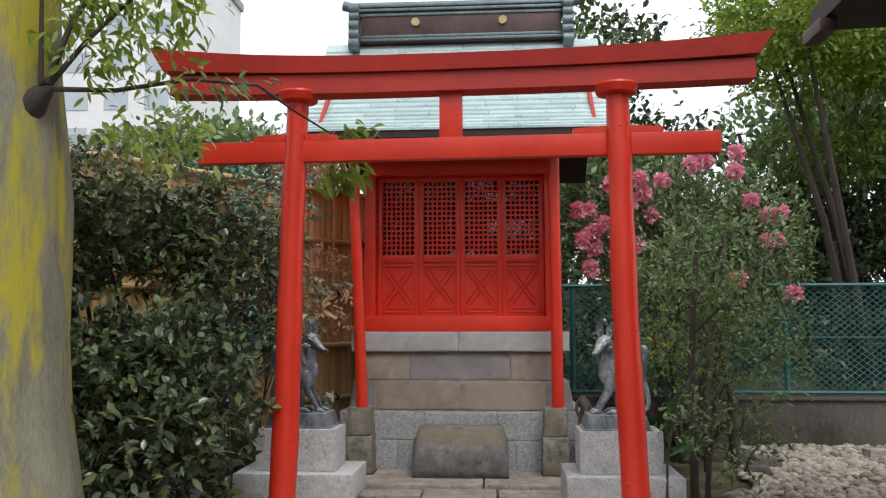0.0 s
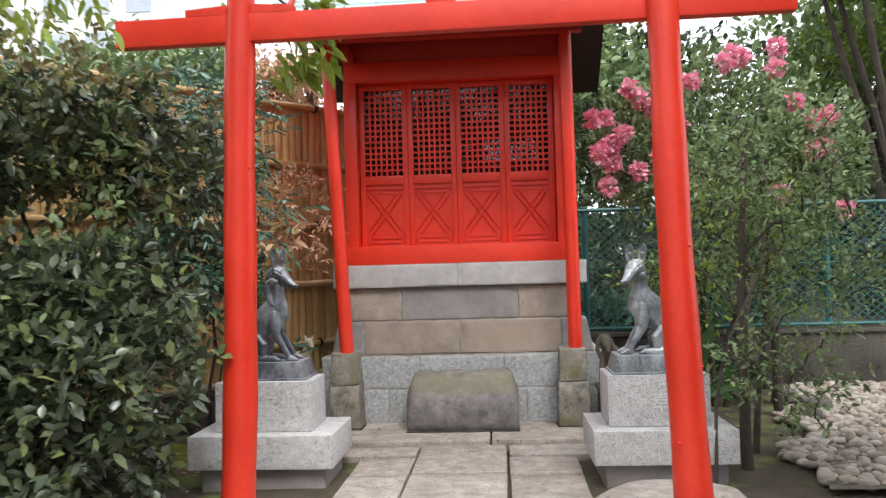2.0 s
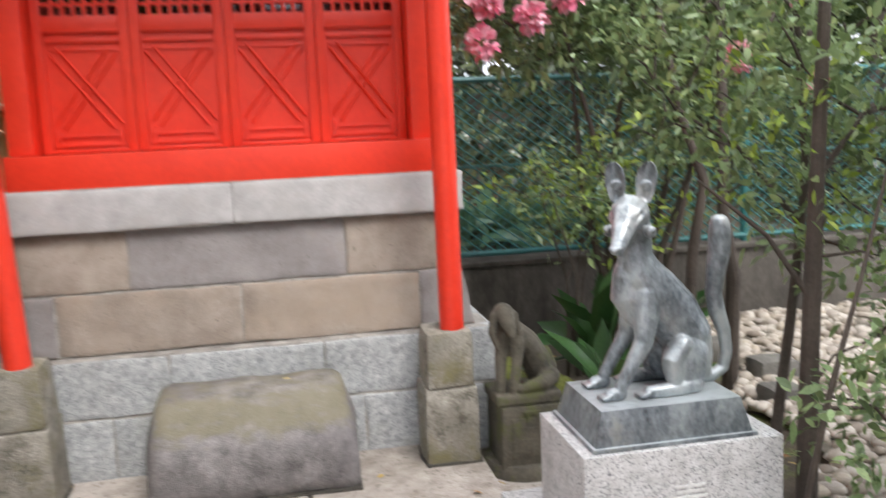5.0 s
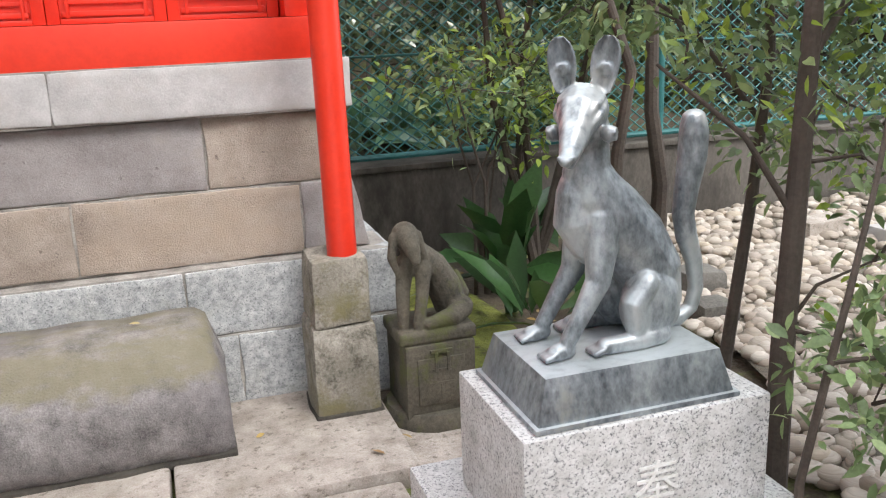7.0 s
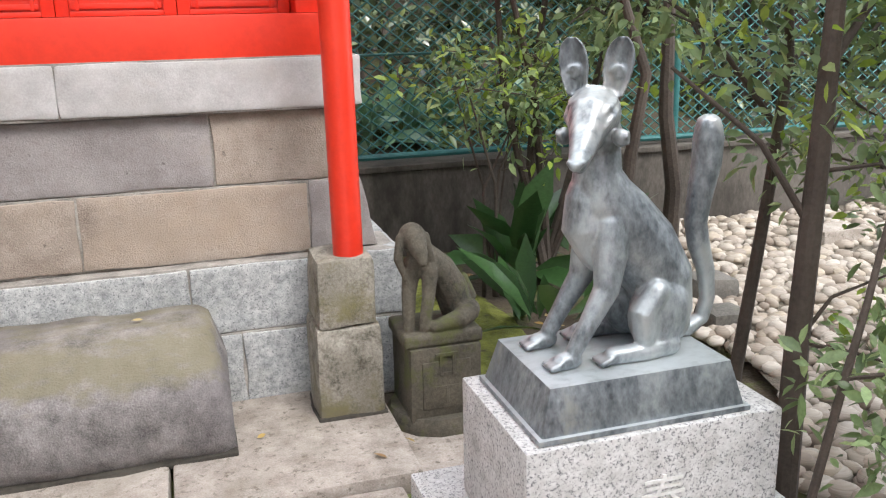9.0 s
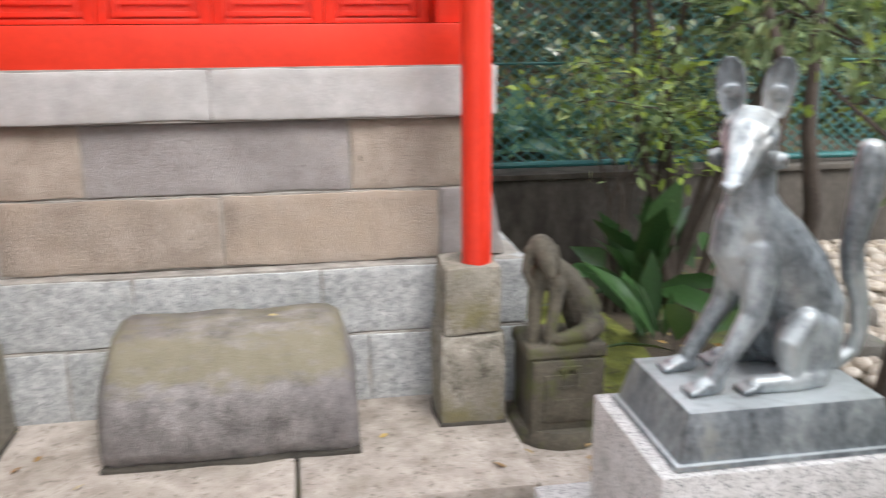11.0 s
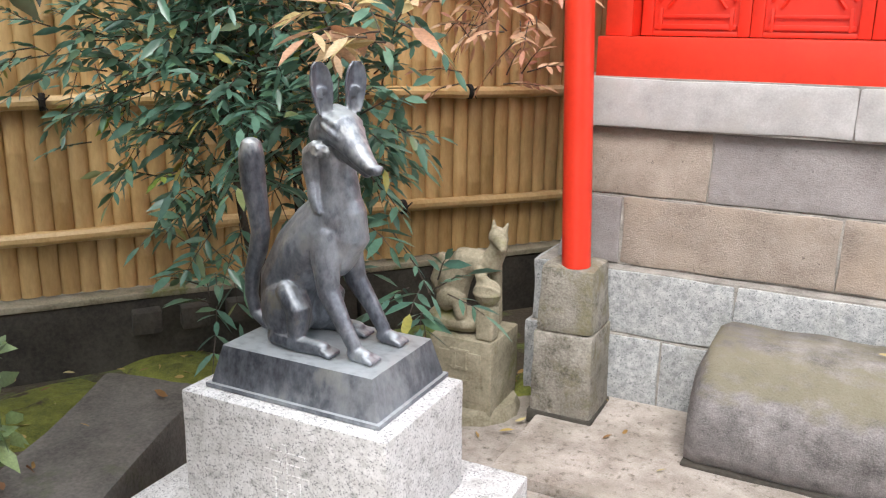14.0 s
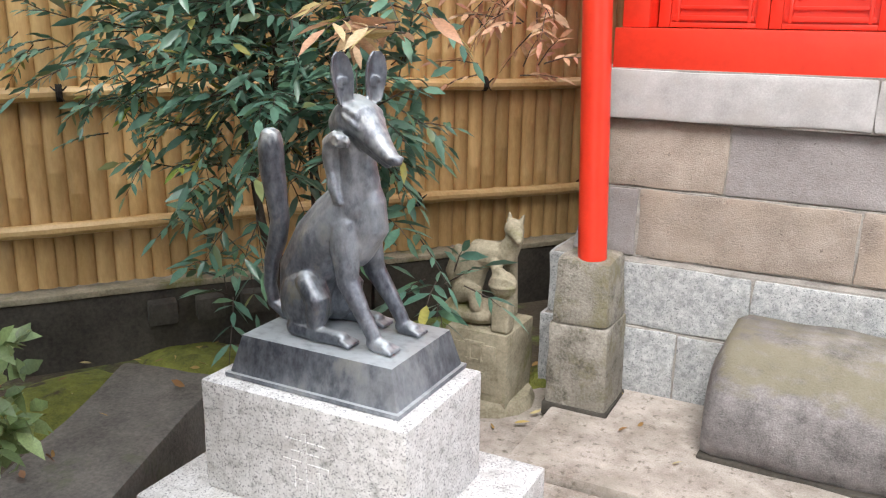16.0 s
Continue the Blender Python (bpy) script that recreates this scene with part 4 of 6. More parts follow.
        ball(bm, at(0.014, s * 0.055, -0.04), 0.0165, (1, 1, 1.1))
        limb(bm, [at(0.014 + 0.012 * math.cos(t), s * 0.069, -0.04 + 0.012 * math.sin(t)) for t in np.linspace(0.3, 5.2, 9)], [0.0032] * 9, 6)
        # ear: a hollow leaf shape with a raised rim and coils inside
        lo, hi = at(ear[0], s * (ear[1] - 0.004), 0.036), at(ear[0] - 0.004, s * (ear[1] + 0.008), ear[2])
        n = 11
        rows = []
        for i in range(n):
            q = i / (n - 1)
            p = lo.lerp(hi, q)
            ww = 0.0305 * (0.5 + 0.5 * math.sin(math.pi * min(1.0, q * 1.25 + 0.08) * 0.62)) * (1.0 if q < 0.62 else math.sqrt(max(0.05, 1 - ((q - 0.62) / 0.40) ** 2)))
            ring = []
            for k in range(16):
                t = 2 * math.pi * k / 16
                c, d = math.cos(t), math.sin(t)
                depth = 0.0125 * d if d < 0 else (-0.009 + 0.02 * c * c) * d ** 0.5
                ring.append(bm.verts.new(p + side * (c * ww) + f * (depth + 0.004)))
            rows.append(ring)
        for r0, r1 in zip(rows, rows[1:]):
            for k in range(16):
                bm.faces.new((r0[k], r0[(k + 1) % 16], r1[(k + 1) % 16], r1[k]))
        bm.faces.new(rows[0][::-1])
        bm.faces.new(rows[-1])
        for q, r in ((0.42, 0.012), (0.42, 0.005)):
            p = lo.lerp(hi, q) + f * 0.002
            limb(bm, [p + side * (r * math.cos(t)) + up * (r * math.sin(t)) for t in np.linspace(0, 5.0, 9)], [0.0022] * 9, 6)
    if mane:
        # swept cheek lock that curls back and runs down the neck, in strands
        for k, (o, r) in enumerate(((0.0, 1.0), (0.009, 0.62), (-0.009, 0.62))):
            for s in (-1, 1):
                limb(bm, [at(0.035, s * 0.05, -0.043 + o), at(0.0, s * (0.056 + 0.3 * abs(o)), -0.036 + o), at(-0.028, s * 0.052, -0.05 + o), at(-0.042 - o * 0.6, s * 0.042, -0.085), at(-0.036 - o * 0.8, s * 0.04, -0.122), at(-0.022 - o, s * 0.05, -0.158), at(-0.004 - o, s * 0.054, -0.185)],
                     [0.008 * r, 0.014 * r, 0.019 * r, 0.021 * r, 0.018 * r, 0.013 * r, 0.005], 10)
    # fine ridges of fur on the breast
    for k in range(9):
        t = (k - 4) / 4
        x, y = 0.098 - 0.03 * t * t, 0.034 * t
        limb(bm, [(x - 0.012, y * 0.9, 0.375 - 0.012 * abs(t)), (x + 0.004, y, 0.34), (x + 0.006, y * 0.8, 0.295)], [0.002, 0.0042, 0.0015], 6)
    return blend_solid(bm, 0.0032, 3)


def build_fox(mesh, m, foot, label, metal):
    """The fox and its cast base as one statue."""
    b = bmesh.new()
    b.from_mesh(mesh)
    b.transform(m)
    (x0, x1, y0, y1), z0, z1 = foot, 0.546, 0.652
    base = block(x0, x1, y0, y1, z0, z1, 0.005)
    for v in base.verts:
        if v.co.z > 0.6:
            v.co.x += 0.026 if v.co.x < (x0 + x1) / 2 else -0.026
            v.co.y += 0.02 if v.co.y < (y0 + y1) / 2 else -0.02
    merge(b, base)
    block(x0 - 0.008, x1 + 0.008, y0 - 0.008, y1 + 0.008, z0, z0 + 0.012, 0.003, bm=b)
    me = mesh_of(b, "fox_statue", metal, angle=50)
    tagged(new("fox_statue", me), label, "statue", "pair of fox statues")


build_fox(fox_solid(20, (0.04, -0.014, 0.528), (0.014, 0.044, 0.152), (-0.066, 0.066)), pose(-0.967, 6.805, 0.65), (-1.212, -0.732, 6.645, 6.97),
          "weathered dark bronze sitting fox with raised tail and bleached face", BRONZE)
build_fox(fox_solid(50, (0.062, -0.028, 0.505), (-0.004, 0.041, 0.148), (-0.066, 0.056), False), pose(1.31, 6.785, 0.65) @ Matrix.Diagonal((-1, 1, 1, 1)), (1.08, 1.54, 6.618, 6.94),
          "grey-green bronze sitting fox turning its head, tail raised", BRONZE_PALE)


def small_statue(name, bm, voxel, material, at, label):
    me = blend_solid(bm, voxel, 2)
    b = bmesh.new()
    b.from_mesh(me)
    bpy.data.meshes.remove(me)
    b.transform(Matrix.Translation(at))
    tagged(new(name, mesh_of(b, name, material, angle=60)), label, "statue")


def stone_stand(x, y, w, top, label, stone=MOSSY):
    st = thing("statue_stand", (x, y, -0.06), label, "stand", "small stone stands")
    b = rough_block(x - w / 2, x + w / 2, y - w / 2, y + w / 2, -0.04, top, 0.012, 0.005, 3, x)
    part("shaft", b, stone, st)
    part("front_panel", rough_block(x - w * 0.34, x + w * 0.34, y - w / 2 - 0.006, y - w / 2 + 0.01, 0.03, top - 0.05, 0.006, 0.003, 2, x), stone, st)
    part("foot", tube([(x, y, -0.09), (x, y, -0.03), (x, y, 0.0)], [w * 0.72, w * 0.72, w * 0.66], 14), stone, st)
    for dx, dz, ww, hh in ((0, 0.1, 0.08, 0.012), (-0.02, 0.06, 0.012, 0.07), (0.025, 0.06, 0.012, 0.07), (0, 0.03, 0.07, 0.012), (0, -0.02, 0.09, 0.012), (0, -0.05, 0.012, 0.06)):
        part("carved_stroke", block(x + dx - ww / 2, x + dx + ww / 2, y - w / 2 - 0.009 - (0.0015 if hh > ww else 0.0), y - w / 2 + 0.0, 0.13 + dz - hh / 2, 0.13 + dz + hh / 2, 0.001, 1), stone, st)


stone_stand(-1.115, 7.99, 0.26, 0.275, "mossy carved stone stand beside the pier")
b = bmesh.new()
# rock seat, haunch, arched body, raised head, ball on a short column under the forepaw
limb(b, [(-0.12, -0.01, 0.035), (0.0, -0.02, 0.04)], [(0.05, 0.09), (0.045, 0.085)], 14)
block(0.055, 0.125, -0.12, -0.05, 0, 0.13, 0.012, bm=b)
ball(b, (0.09, -0.088, 0.182), 0.052)
for t in (0.0, 0.7, 1.4):
    limb(b, [(0.09 + 0.053 * math.cos(q), -0.088 - 0.053 * math.sin(q) * math.cos(t), 0.182 + 0.053 * math.sin(q) * math.sin(t)) for q in np.linspace(0.2, 2.9, 8)], [0.005] * 8, 6)
limb(b, [(-0.1, 0.0, 0.11), (-0.085, 0.0, 0.2), (-0.04, 0.0, 0.265), (0.02, -0.01, 0.27), (0.075, -0.02, 0.285), (0.1, -0.025, 0.34), (0.105, -0.03, 0.38)], [0.06, 0.066, 0.06, 0.05, 0.045, 0.036, 0.034], 14)
limb(b, [(0.1, -0.03, 0.385), (0.125, -0.06, 0.372), (0.138, -0.078, 0.352)], [0.038, 0.027, 0.015])
for t in (-1, 1):
    limb(b, [(0.1 + t * 0.024, -0.02 - t * 0.008, 0.405), (0.104 + t * 0.032, -0.02 - t * 0.01, 0.436)], [0.014, 0.006], 8)
limb(b, [(0.04, -0.045, 0.25), (0.06, -0.08, 0.225), (0.085, -0.1, 0.232)], [0.028, 0.02, 0.018])
limb(b, [(0.07, 0.02, 0.25), (0.075, 0.03, 0.15), (0.08, 0.03, 0.04)], [0.028, 0.022, 0.022])
limb(b, [(-0.09, -0.06, 0.12), (-0.03, -0.08, 0.13), (-0.02, -0.085, 0.08)], [0.045, 0.035, 0.025])
limb(b, [(-0.14, 0.03, 0.08), (-0.17, 0.03, 0.17), (-0.15, 0.02, 0.26)], [0.028, 0.038, 0.022])
small_statue("stone_fox", b, 0.005, MOSSY, (-1.115, 7.99, 0.275), "small eroded stone fox resting a paw on a ball")

stone_stand(1.275, 7.985, 0.26, 0.255, "dark mossy stone stand close to the pier", MOSSY_DARK)
b = bmesh.new()
# seat slab, sloping back, bowed head with long locks, forelegs, folded hind leg
block(-0.145, 0.14, -0.125, 0.12, 0, 0.05, 0.015, bm=b)
limb(b, [(0.085, 0.0, 0.09), (0.06, 0.0, 0.17), (0.015, -0.01, 0.25), (-0.045, -0.02, 0.31), (-0.075, -0.03, 0.355)], [(0.06, 0.075), (0.062, 0.075), (0.056, 0.065), (0.046, 0.052), (0.04, 0.044)], 14)
ball(b, (-0.085, -0.04, 0.378), 0.05, (0.95, 1.0, 1.0))
limb(b, [(-0.08, -0.07, 0.37), (-0.075, -0.1, 0.335), (-0.07, -0.115, 0.305)], [0.036, 0.028, 0.017])
for t in (-1, 1):
    limb(b, [(-0.085 + t * 0.045, -0.05, 0.38), (-0.085 + t * 0.056, -0.06, 0.31), (-0.075 + t * 0.045, -0.06, 0.24)], [0.015, 0.017, 0.008], 8)
limb(b, [(-0.085, -0.03, 0.28), (-0.105, -0.05, 0.18), (-0.115, -0.075, 0.065)], [0.034, 0.026, 0.021])
limb(b, [(-0.03, -0.06, 0.26), (-0.045, -0.085, 0.17), (-0.065, -0.095, 0.065)], [0.03, 0.023, 0.021])
limb(b, [(0.105, -0.06, 0.1), (0.06, -0.1, 0.085), (-0.03, -0.105, 0.07)], [0.045, 0.034, 0.022])
limb(b, [(0.12, 0.03, 0.06), (0.14, 0.04, 0.12), (0.12, 0.04, 0.19)], [0.03, 0.032, 0.02])
small_statue("stone_fox", b, 0.005, MOSSY_DARK, (1.275, 7.985, 0.255), "small hunched stone fox, eroded and dark with moss")


# ---- bamboo fence ----
def build_bamboo_fence():
    p0, d = Vector((-3.02, 7.28, 0)), Vector((1.69, 2.17, 0)).normalized()
    nrm = Vector((d.y, -d.x, 0))  # towards the shrine
    turn = math.degrees(math.atan2(d.y, d.x))
    fence = thing("bamboo_fence", p0 + Vector((0, 0, 0.27)), "tall split-bamboo fence with round rails tied in black cord", "fence")
    start, end, pitch, top = -3.4, 4.1, 0.077, 2.74
    rng = random.Random(11)
    shapes = []
    for k in range(9):
        # half-round culm with raised nodes
        zs, z = [], 0.0
        nodes = []
        z = rng.uniform(0.1, 0.4)
        while z < top - 0.3:
            nodes.append(z)
            z += rng.uniform(0.26, 0.4)
        levels = [(0.0, 1.0)]
        for q in nodes:
            levels += [(q - 0.014, 1.0), (q - 0.004, 1.12), (q + 0.004, 1.12), (q + 0.012, 0.98)]
        levels.append((top - 0.27, 1.0))
        b = bmesh.new()
        rings = []
        lean = rng.uniform(-0.004, 0.004)
        for z, s in levels:
            ring = []
            for a in (0, 30, 60, 90, 120, 150, 180):
                ring.append(b.verts.new((math.cos(radians(a)) * 0.0395 * min(1.0, s + 0.01) + lean * z, -math.sin(radians(a)) * 0.024 * s, z)))
            rings.append(ring)
        for r0, r1 in zip(rings, rings[1:]):
            for j in range(6):
                b.faces.new((r0[j], r1[j], r1[j + 1], r0[j + 1]))
            b.faces.new((r0[0], r0[6], r1[6], r1[0]))
        b.faces.new(rings[0])
        b.faces.new(rings[-1][::-1])
        shapes.append(mesh_of(b, "culm", BAMBOO, angle=40))
    n = int((end - start) / pitch)
    for k in range(n):
        ob = new("culm", shapes[rng.randrange(9)])
        hang(ob, fence)
        p = p0 + d * (start + pitch * (k + 0.5))
        ob.location = (p.x, p.y, 0.275)
        ob.rotation_euler = (0, 0, radians(turn))
    # sheet added behind the culms so no sky light comes through the gaps
    b = block(start, end, 0.006, 0.016, 0.275, top, 0.0)
    b.transform(Matrix.Translation(p0) @ Matrix.Rotation(radians(turn), 4, "Z"))
    part("backing", b, BAMBOO, fence, smooth=False)
    # rails in lengths, tied with cord
    for z in (0.54, 1.09, 1.625, 2.18, 2.72):
        cuts = [start, start + 2.35, start + 4.85, end]
        for a, c in zip(cuts, cuts[1:]):
            pts, rad = [], []
            m = int((c - a) / 0.06)
            node = rng.randrange(6)
            for i in range(m + 1):
                q = p0 + d * (a + (c - a) * i / m) + nrm * 0.052
                pts.append((q.x, q.y, z + 0.006 * math.sin(i * 0.21 + z)))
                rad.append(0.032 if (i + node) % 6 == 0 else 0.028)
            part("rail", tube(pts, rad, 10), BAMBOO_RAIL, fence, "round bamboo rail")
        for i in range(8):
            s = start + 0.5 + i * 0.95 + (0.35 if z in (1.09, 2.18) else 0)
            q = p0 + d * s + nrm * 0.052
            c = Vector((q.x, q.y, z))
            b = bmesh.new()
            ring = [c + (nrm * math.cos(t) + Vector((0, 0, 1)) * math.sin(t)) * 0.033 for t in np.linspace(0, 2 * math.pi, 11)]
            for off in (-0.008, 0.0, 0.008):
                tube([r + d * off for r in ring], 0.005, 5, b)
            knot = c + nrm * 0.036
            tube([knot - Vector((0, 0, 0.012)), knot + Vector((0, 0, 0.012))], 0.012, 6, b)
            for sx, sz in ((1, 1), (-1, 1), (0.6, -1)):
                tube([knot, knot + d * 0.03 * sx + Vector((0, 0, 0.03 * sz)) + nrm * 0.012], [0.005, 0.003], 4, b)
            part("cord_tie", b, CORD, fence, "knot of black palm cord")
    # stone footing below the bamboo
    foot = thing("fence_footing", p0 + Vector((0, 0, -0.08)), "mossy low concrete footing under the bamboo fence", "footing", kind="structure")
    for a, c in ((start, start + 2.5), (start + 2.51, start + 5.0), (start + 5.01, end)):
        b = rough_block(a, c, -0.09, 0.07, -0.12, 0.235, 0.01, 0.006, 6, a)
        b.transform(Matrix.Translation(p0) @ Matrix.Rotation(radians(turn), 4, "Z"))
        # footing coloured almost black to hold the shade below the bamboo
        part("footing_block", b, DAMP_SHADE, foot)
        b = rough_block(a, c, -0.1, 0.075, 0.238, 0.266, 0.006, 0.004, 6, a)
        b.transform(Matrix.Translation(p0) @ Matrix.Rotation(radians(turn), 4, "Z"))
        part("footing_cap", b, MOSSY, foot)
    for k in range(3):
        b = rough_block(-0.06, 0.06, -0.17, -0.09, 0.1, 0.2, 0.01, 0.004, 1, k)
        b.transform(Matrix.Translation(p0 + d * (0.62 + k * 0.2)) @ Matrix.Rotation(radians(turn), 4, "Z"))
        part("vent_brick", b, DAMP_SHADE, foot)


build_bamboo_fence()


# ---- plants ----
def leaf_mesh(rng, centres, dirs, length, width, fold=0.25, droop=0.3):
    """Leaves as folded blades of eight faces: base points, directions, and sizes."""
    n = len(centres)
    f = dirs / (np.linalg.norm(dirs, axis=1, keepdims=True) + 1e-9)
    ref = rng.normal(size=(n, 3)) * 0.55 + np.array([0, 0, 1.0])
    s = np.cross(f, ref)
    s /= np.linalg.norm(s, axis=1, keepdims=True) + 1e-9
    u = np.cross(s, f)
    size = (length * rng.uniform(0.65, 1.2, n))[:, None]
    w = size * width / 2
    v = np.empty((n, 8, 3))
    v[:, 0] = centres
    down = np.array([0, 0, -1.0]) * size * droop * 0.5
    for k, along, wide, sag in ((1, 0.27, 0.84, 0.06), (4, 0.6, 0.9, 0.34)):
        mid = centres + f * size * along + down * sag
        v[:, k] = mid + (s + u * fold) * w * wide
        v[:, k + 1] = mid
        v[:, k + 2] = mid + (u * fold - s) * w * wide
    v[:, 7] = centres + f * size + down
    verts = v.reshape(-1, 3)
    o = (np.arange(n) * 8)[:, None]
    faces = np.concatenate([o + np.array(t) for t in ((0, 2, 1), (0, 3, 2), (1, 2, 5), (1, 5, 4), (2, 3, 6), (2, 6, 5), (4, 5, 7), (5, 6, 7))])
    return verts, faces


def leaves_object(name, verts, faces, material, parent, label=""):
    me = bpy.data.meshes.new(name)
    me.vertices.add(len(verts))
    me.vertices.foreach_set("co", np.asarray(verts, dtype=np.float32).ravel())
    me.loops.add(len(faces) * 3)
    me.loops.foreach_set("vertex_index", np.asarray(faces, dtype=np.int32).ravel())
    me.polygons.add(len(faces))
    me.polygons.foreach_set("loop_start", np.arange(0, len(faces) * 3, 3, dtype=np.int32))
    me.update(calc_edges=True)
    me.validate()
    me.materials.append(material)
    ob = new(name, me)
    return tagged(hang(ob, parent) if parent else ob, label, kind="stuff")


def rosettes(rng, centres, outward, per, spread=0.9, radius=0.02):
    """Leaf bases and directions of little whorls at twig ends."""
    m = len(centres)
    c = np.repeat(centres, per, axis=0) + rng.normal(size=(m * per, 3)) * radius
    o = np.repeat(outward, per, axis=0)
    return c, o + rng.normal(size=(m * per, 3)) * spread


def cloud(rng, lobes, n, shell=0.45):
    """Points in a union of ellipsoid lobes (centre, radii), thicker towards the outside, in clumps with gaps."""
    vol = np.array([r[0] * r[1] * r[2] for _, r in lobes]) ** 0.8
    pick = rng.choice(len(lobes), size=n, p=vol / vol.sum())
    c = np.array([l[0] for l in lobes])[pick]
    r = np.array([l[1] for l in lobes])[pick]
    d = rng.normal(size=(n, 3))
    d /= np.linalg.norm(d, axis=1, keepdims=True)
    k = shell + (1 - shell) * rng.random(n) ** 0.6
    k *= 1 + 0.22 * np.sin(d[:, 0] * 7 + c[:, 1]) * np.cos(d[:, 2] * 6 + c[:, 0] * 3)
    return c + d * r * k[:, None], d


def grow(name, label, category, base, lobes, material, count, per, length, width, stems=4, stem_r=0.018, spread=0.9, up=0.3, seed=1, shell=0.45,
         bark=None, floor=0.0, extra=(), droop=0.3, keep=None, radius=0.02, group="", trunks=()):
    """A shrub or small tree: stems from the base, twigs to the whorls, leaves; extra: (material, count, lobes) of other leaves."""
    rng = np.random.default_rng(seed)
    plant = thing(name, base, label, category, group)
    pts, out = cloud(rng, lobes, count, shell)
    ok = pts[:, 2] > floor
    if keep is not None:
        ok &= np.array([keep(p) for p in pts])
    pts, out = pts[ok], out[ok]
    b0 = Vector(base)
    heads = []
    for k in range(stems):
        lobe = lobes[k % len(lobes)]
        tip = Vector(lobe[0]) + Vector([float(q) for q in rng.normal(size=3) * 0.3 * np.array(lobe[1])])
        foot = b0 + Vector((float(rng.normal()) * 0.05 * (stems > 1), float(rng.normal()) * 0.05 * (stems > 1), -0.08))
        mid = foot.lerp(tip, 0.5) + Vector((float(rng.normal()) * 0.06, float(rng.normal()) * 0.06, 0.08))
        path = [foot, foot.lerp(mid, 0.5) + Vector((float(rng.normal()) * 0.02, 0, 0)), mid, mid.lerp(tip, 0.55), tip]
        part("stem", tube(path, [stem_r, stem_r * 0.85, stem_r * 0.65, stem_r * 0.45, stem_r * 0.2], 8), bark or TWIG, plant)
        heads += [path[1], path[2], path[3], path[4]]
    for path, r in trunks:
        path = [Vector(q) for q in path]
        part("stem", tube(path, [r * (1 - 0.55 * i / (len(path) - 1)) for i in range(len(path))], 10), bark or TWIG, plant)
        heads += path[1:]
    tw = bmesh.new()
    ends = sorted((Vector([float(a) for a in p]) for p in pts[:: max(1, len(pts) // 130)]), key=lambda e: min((e - h).length for h in heads))
    for q in ends:
        h = min(heads, key=lambda e: (e - q).length + 0.5 * max(0.0, e.z - q.z))
        reach = (q - h).length
        wob = Vector([float(a) for a in rng.normal(size=3)]) * 0.1 * reach
        m = h.lerp(q, 0.5) + wob + Vector((0, 0, 0.1 * reach))
        r = min(stem_r * 0.34, 0.004 + 0.012 * reach)
        tube([h, m, q], [r, r * 0.7, r * 0.4], 5, tw, cap=False)
        heads += [m, q]
    tagged(part("twig_growth", tw, bark or TWIG, plant), kind="stuff")
    c, d = rosettes(rng, pts, out * 0.7 + np.array([0, 0, up]), per, spread, radius)
    leaves_object("foliage", *leaf_mesh(rng, c, d, length, width, droop=droop), material, plant)
    for j, (mat, num, lobes2, len2) in enumerate(extra):
        p2, o2 = cloud(rng, lobes2, num, 0.3)
        c, d = rosettes(rng, p2, o2 * 0.7 + np.array([0, 0, up]), per, spread, radius)
        leaves_object("young_foliage", *leaf_mesh(rng, c, d, len2, width, droop=droop), mat, plant)
    return plant


def sprays(rng, starts, dirs, reach, pairs, parent, bark, droop=0.25):
    """Compound leaves: a thin drooping stalk from each start, leaflets in pairs along it and one at the tip; gives leaflet bases and directions."""
    c, d, stalk = [], [], bmesh.new()
    for p, v in zip(starts, dirs):
        f = Vector([float(q) for q in v]).normalized()
        side = f.cross(Vector((float(rng.normal()) * 0.3, float(rng.normal()) * 0.3, 1))).normalized()
        size = reach * float(rng.uniform(0.7, 1.2))
        line = [Vector([float(q) for q in p]) + f * size * k + Vector((0, 0, -droop * size * k * k)) for k in np.linspace(0, 1, pairs + 2)]
        tube([line[0], line[len(line) // 2], line[-1]], [0.0028, 0.002, 0.001], 4, stalk, cap=False)
        for a, z in zip(line[1:], line[2:]):
            g = (z - a).normalized()
            for t in (-1, 1):
                c.append(a)
                d.append(g * 0.75 + side * t * float(rng.uniform(0.7, 1.0)) + Vector((0, 0, -0.06)))
        c.append(line[-1])
        d.append((line[-1] - line[-2]).normalized() + Vector((0, 0, -0.06)))
    tagged(part("stalk_growth", stalk, bark, parent), kind="stuff")
    return np.array([q[:] for q in c]), np.array([q[:] for q in d])


# dark camellia beside the way, its low skirt and its open crown
grow("camellia_shrub", "dark glossy evergreen shrub growing thickly beside the gate", "shrub", (-1.7, 5.45, -0.07),
     [((-1.6, 5.3, 0.62), (0.7, 0.62, 0.72)), ((-1.45, 5.45, 1.0), (0.52, 0.45, 0.4)), ((-2.1, 5.2, 0.8), (0.6, 0.6, 0.6))],
     CAMELLIA, 1900, 6, 0.08, 0.5, stems=7, stem_r=0.02, seed=3, floor=0.0, extra=[(SHRUBLEAF, 22, [((-1.21, 6.03, 0.74), (0.05, 0.05, 0.14))], 0.06), (SHRUBLEAF, 130, [((-1.45, 5.3, 1.05), (0.6, 0.5, 0.5))], 0.06)])
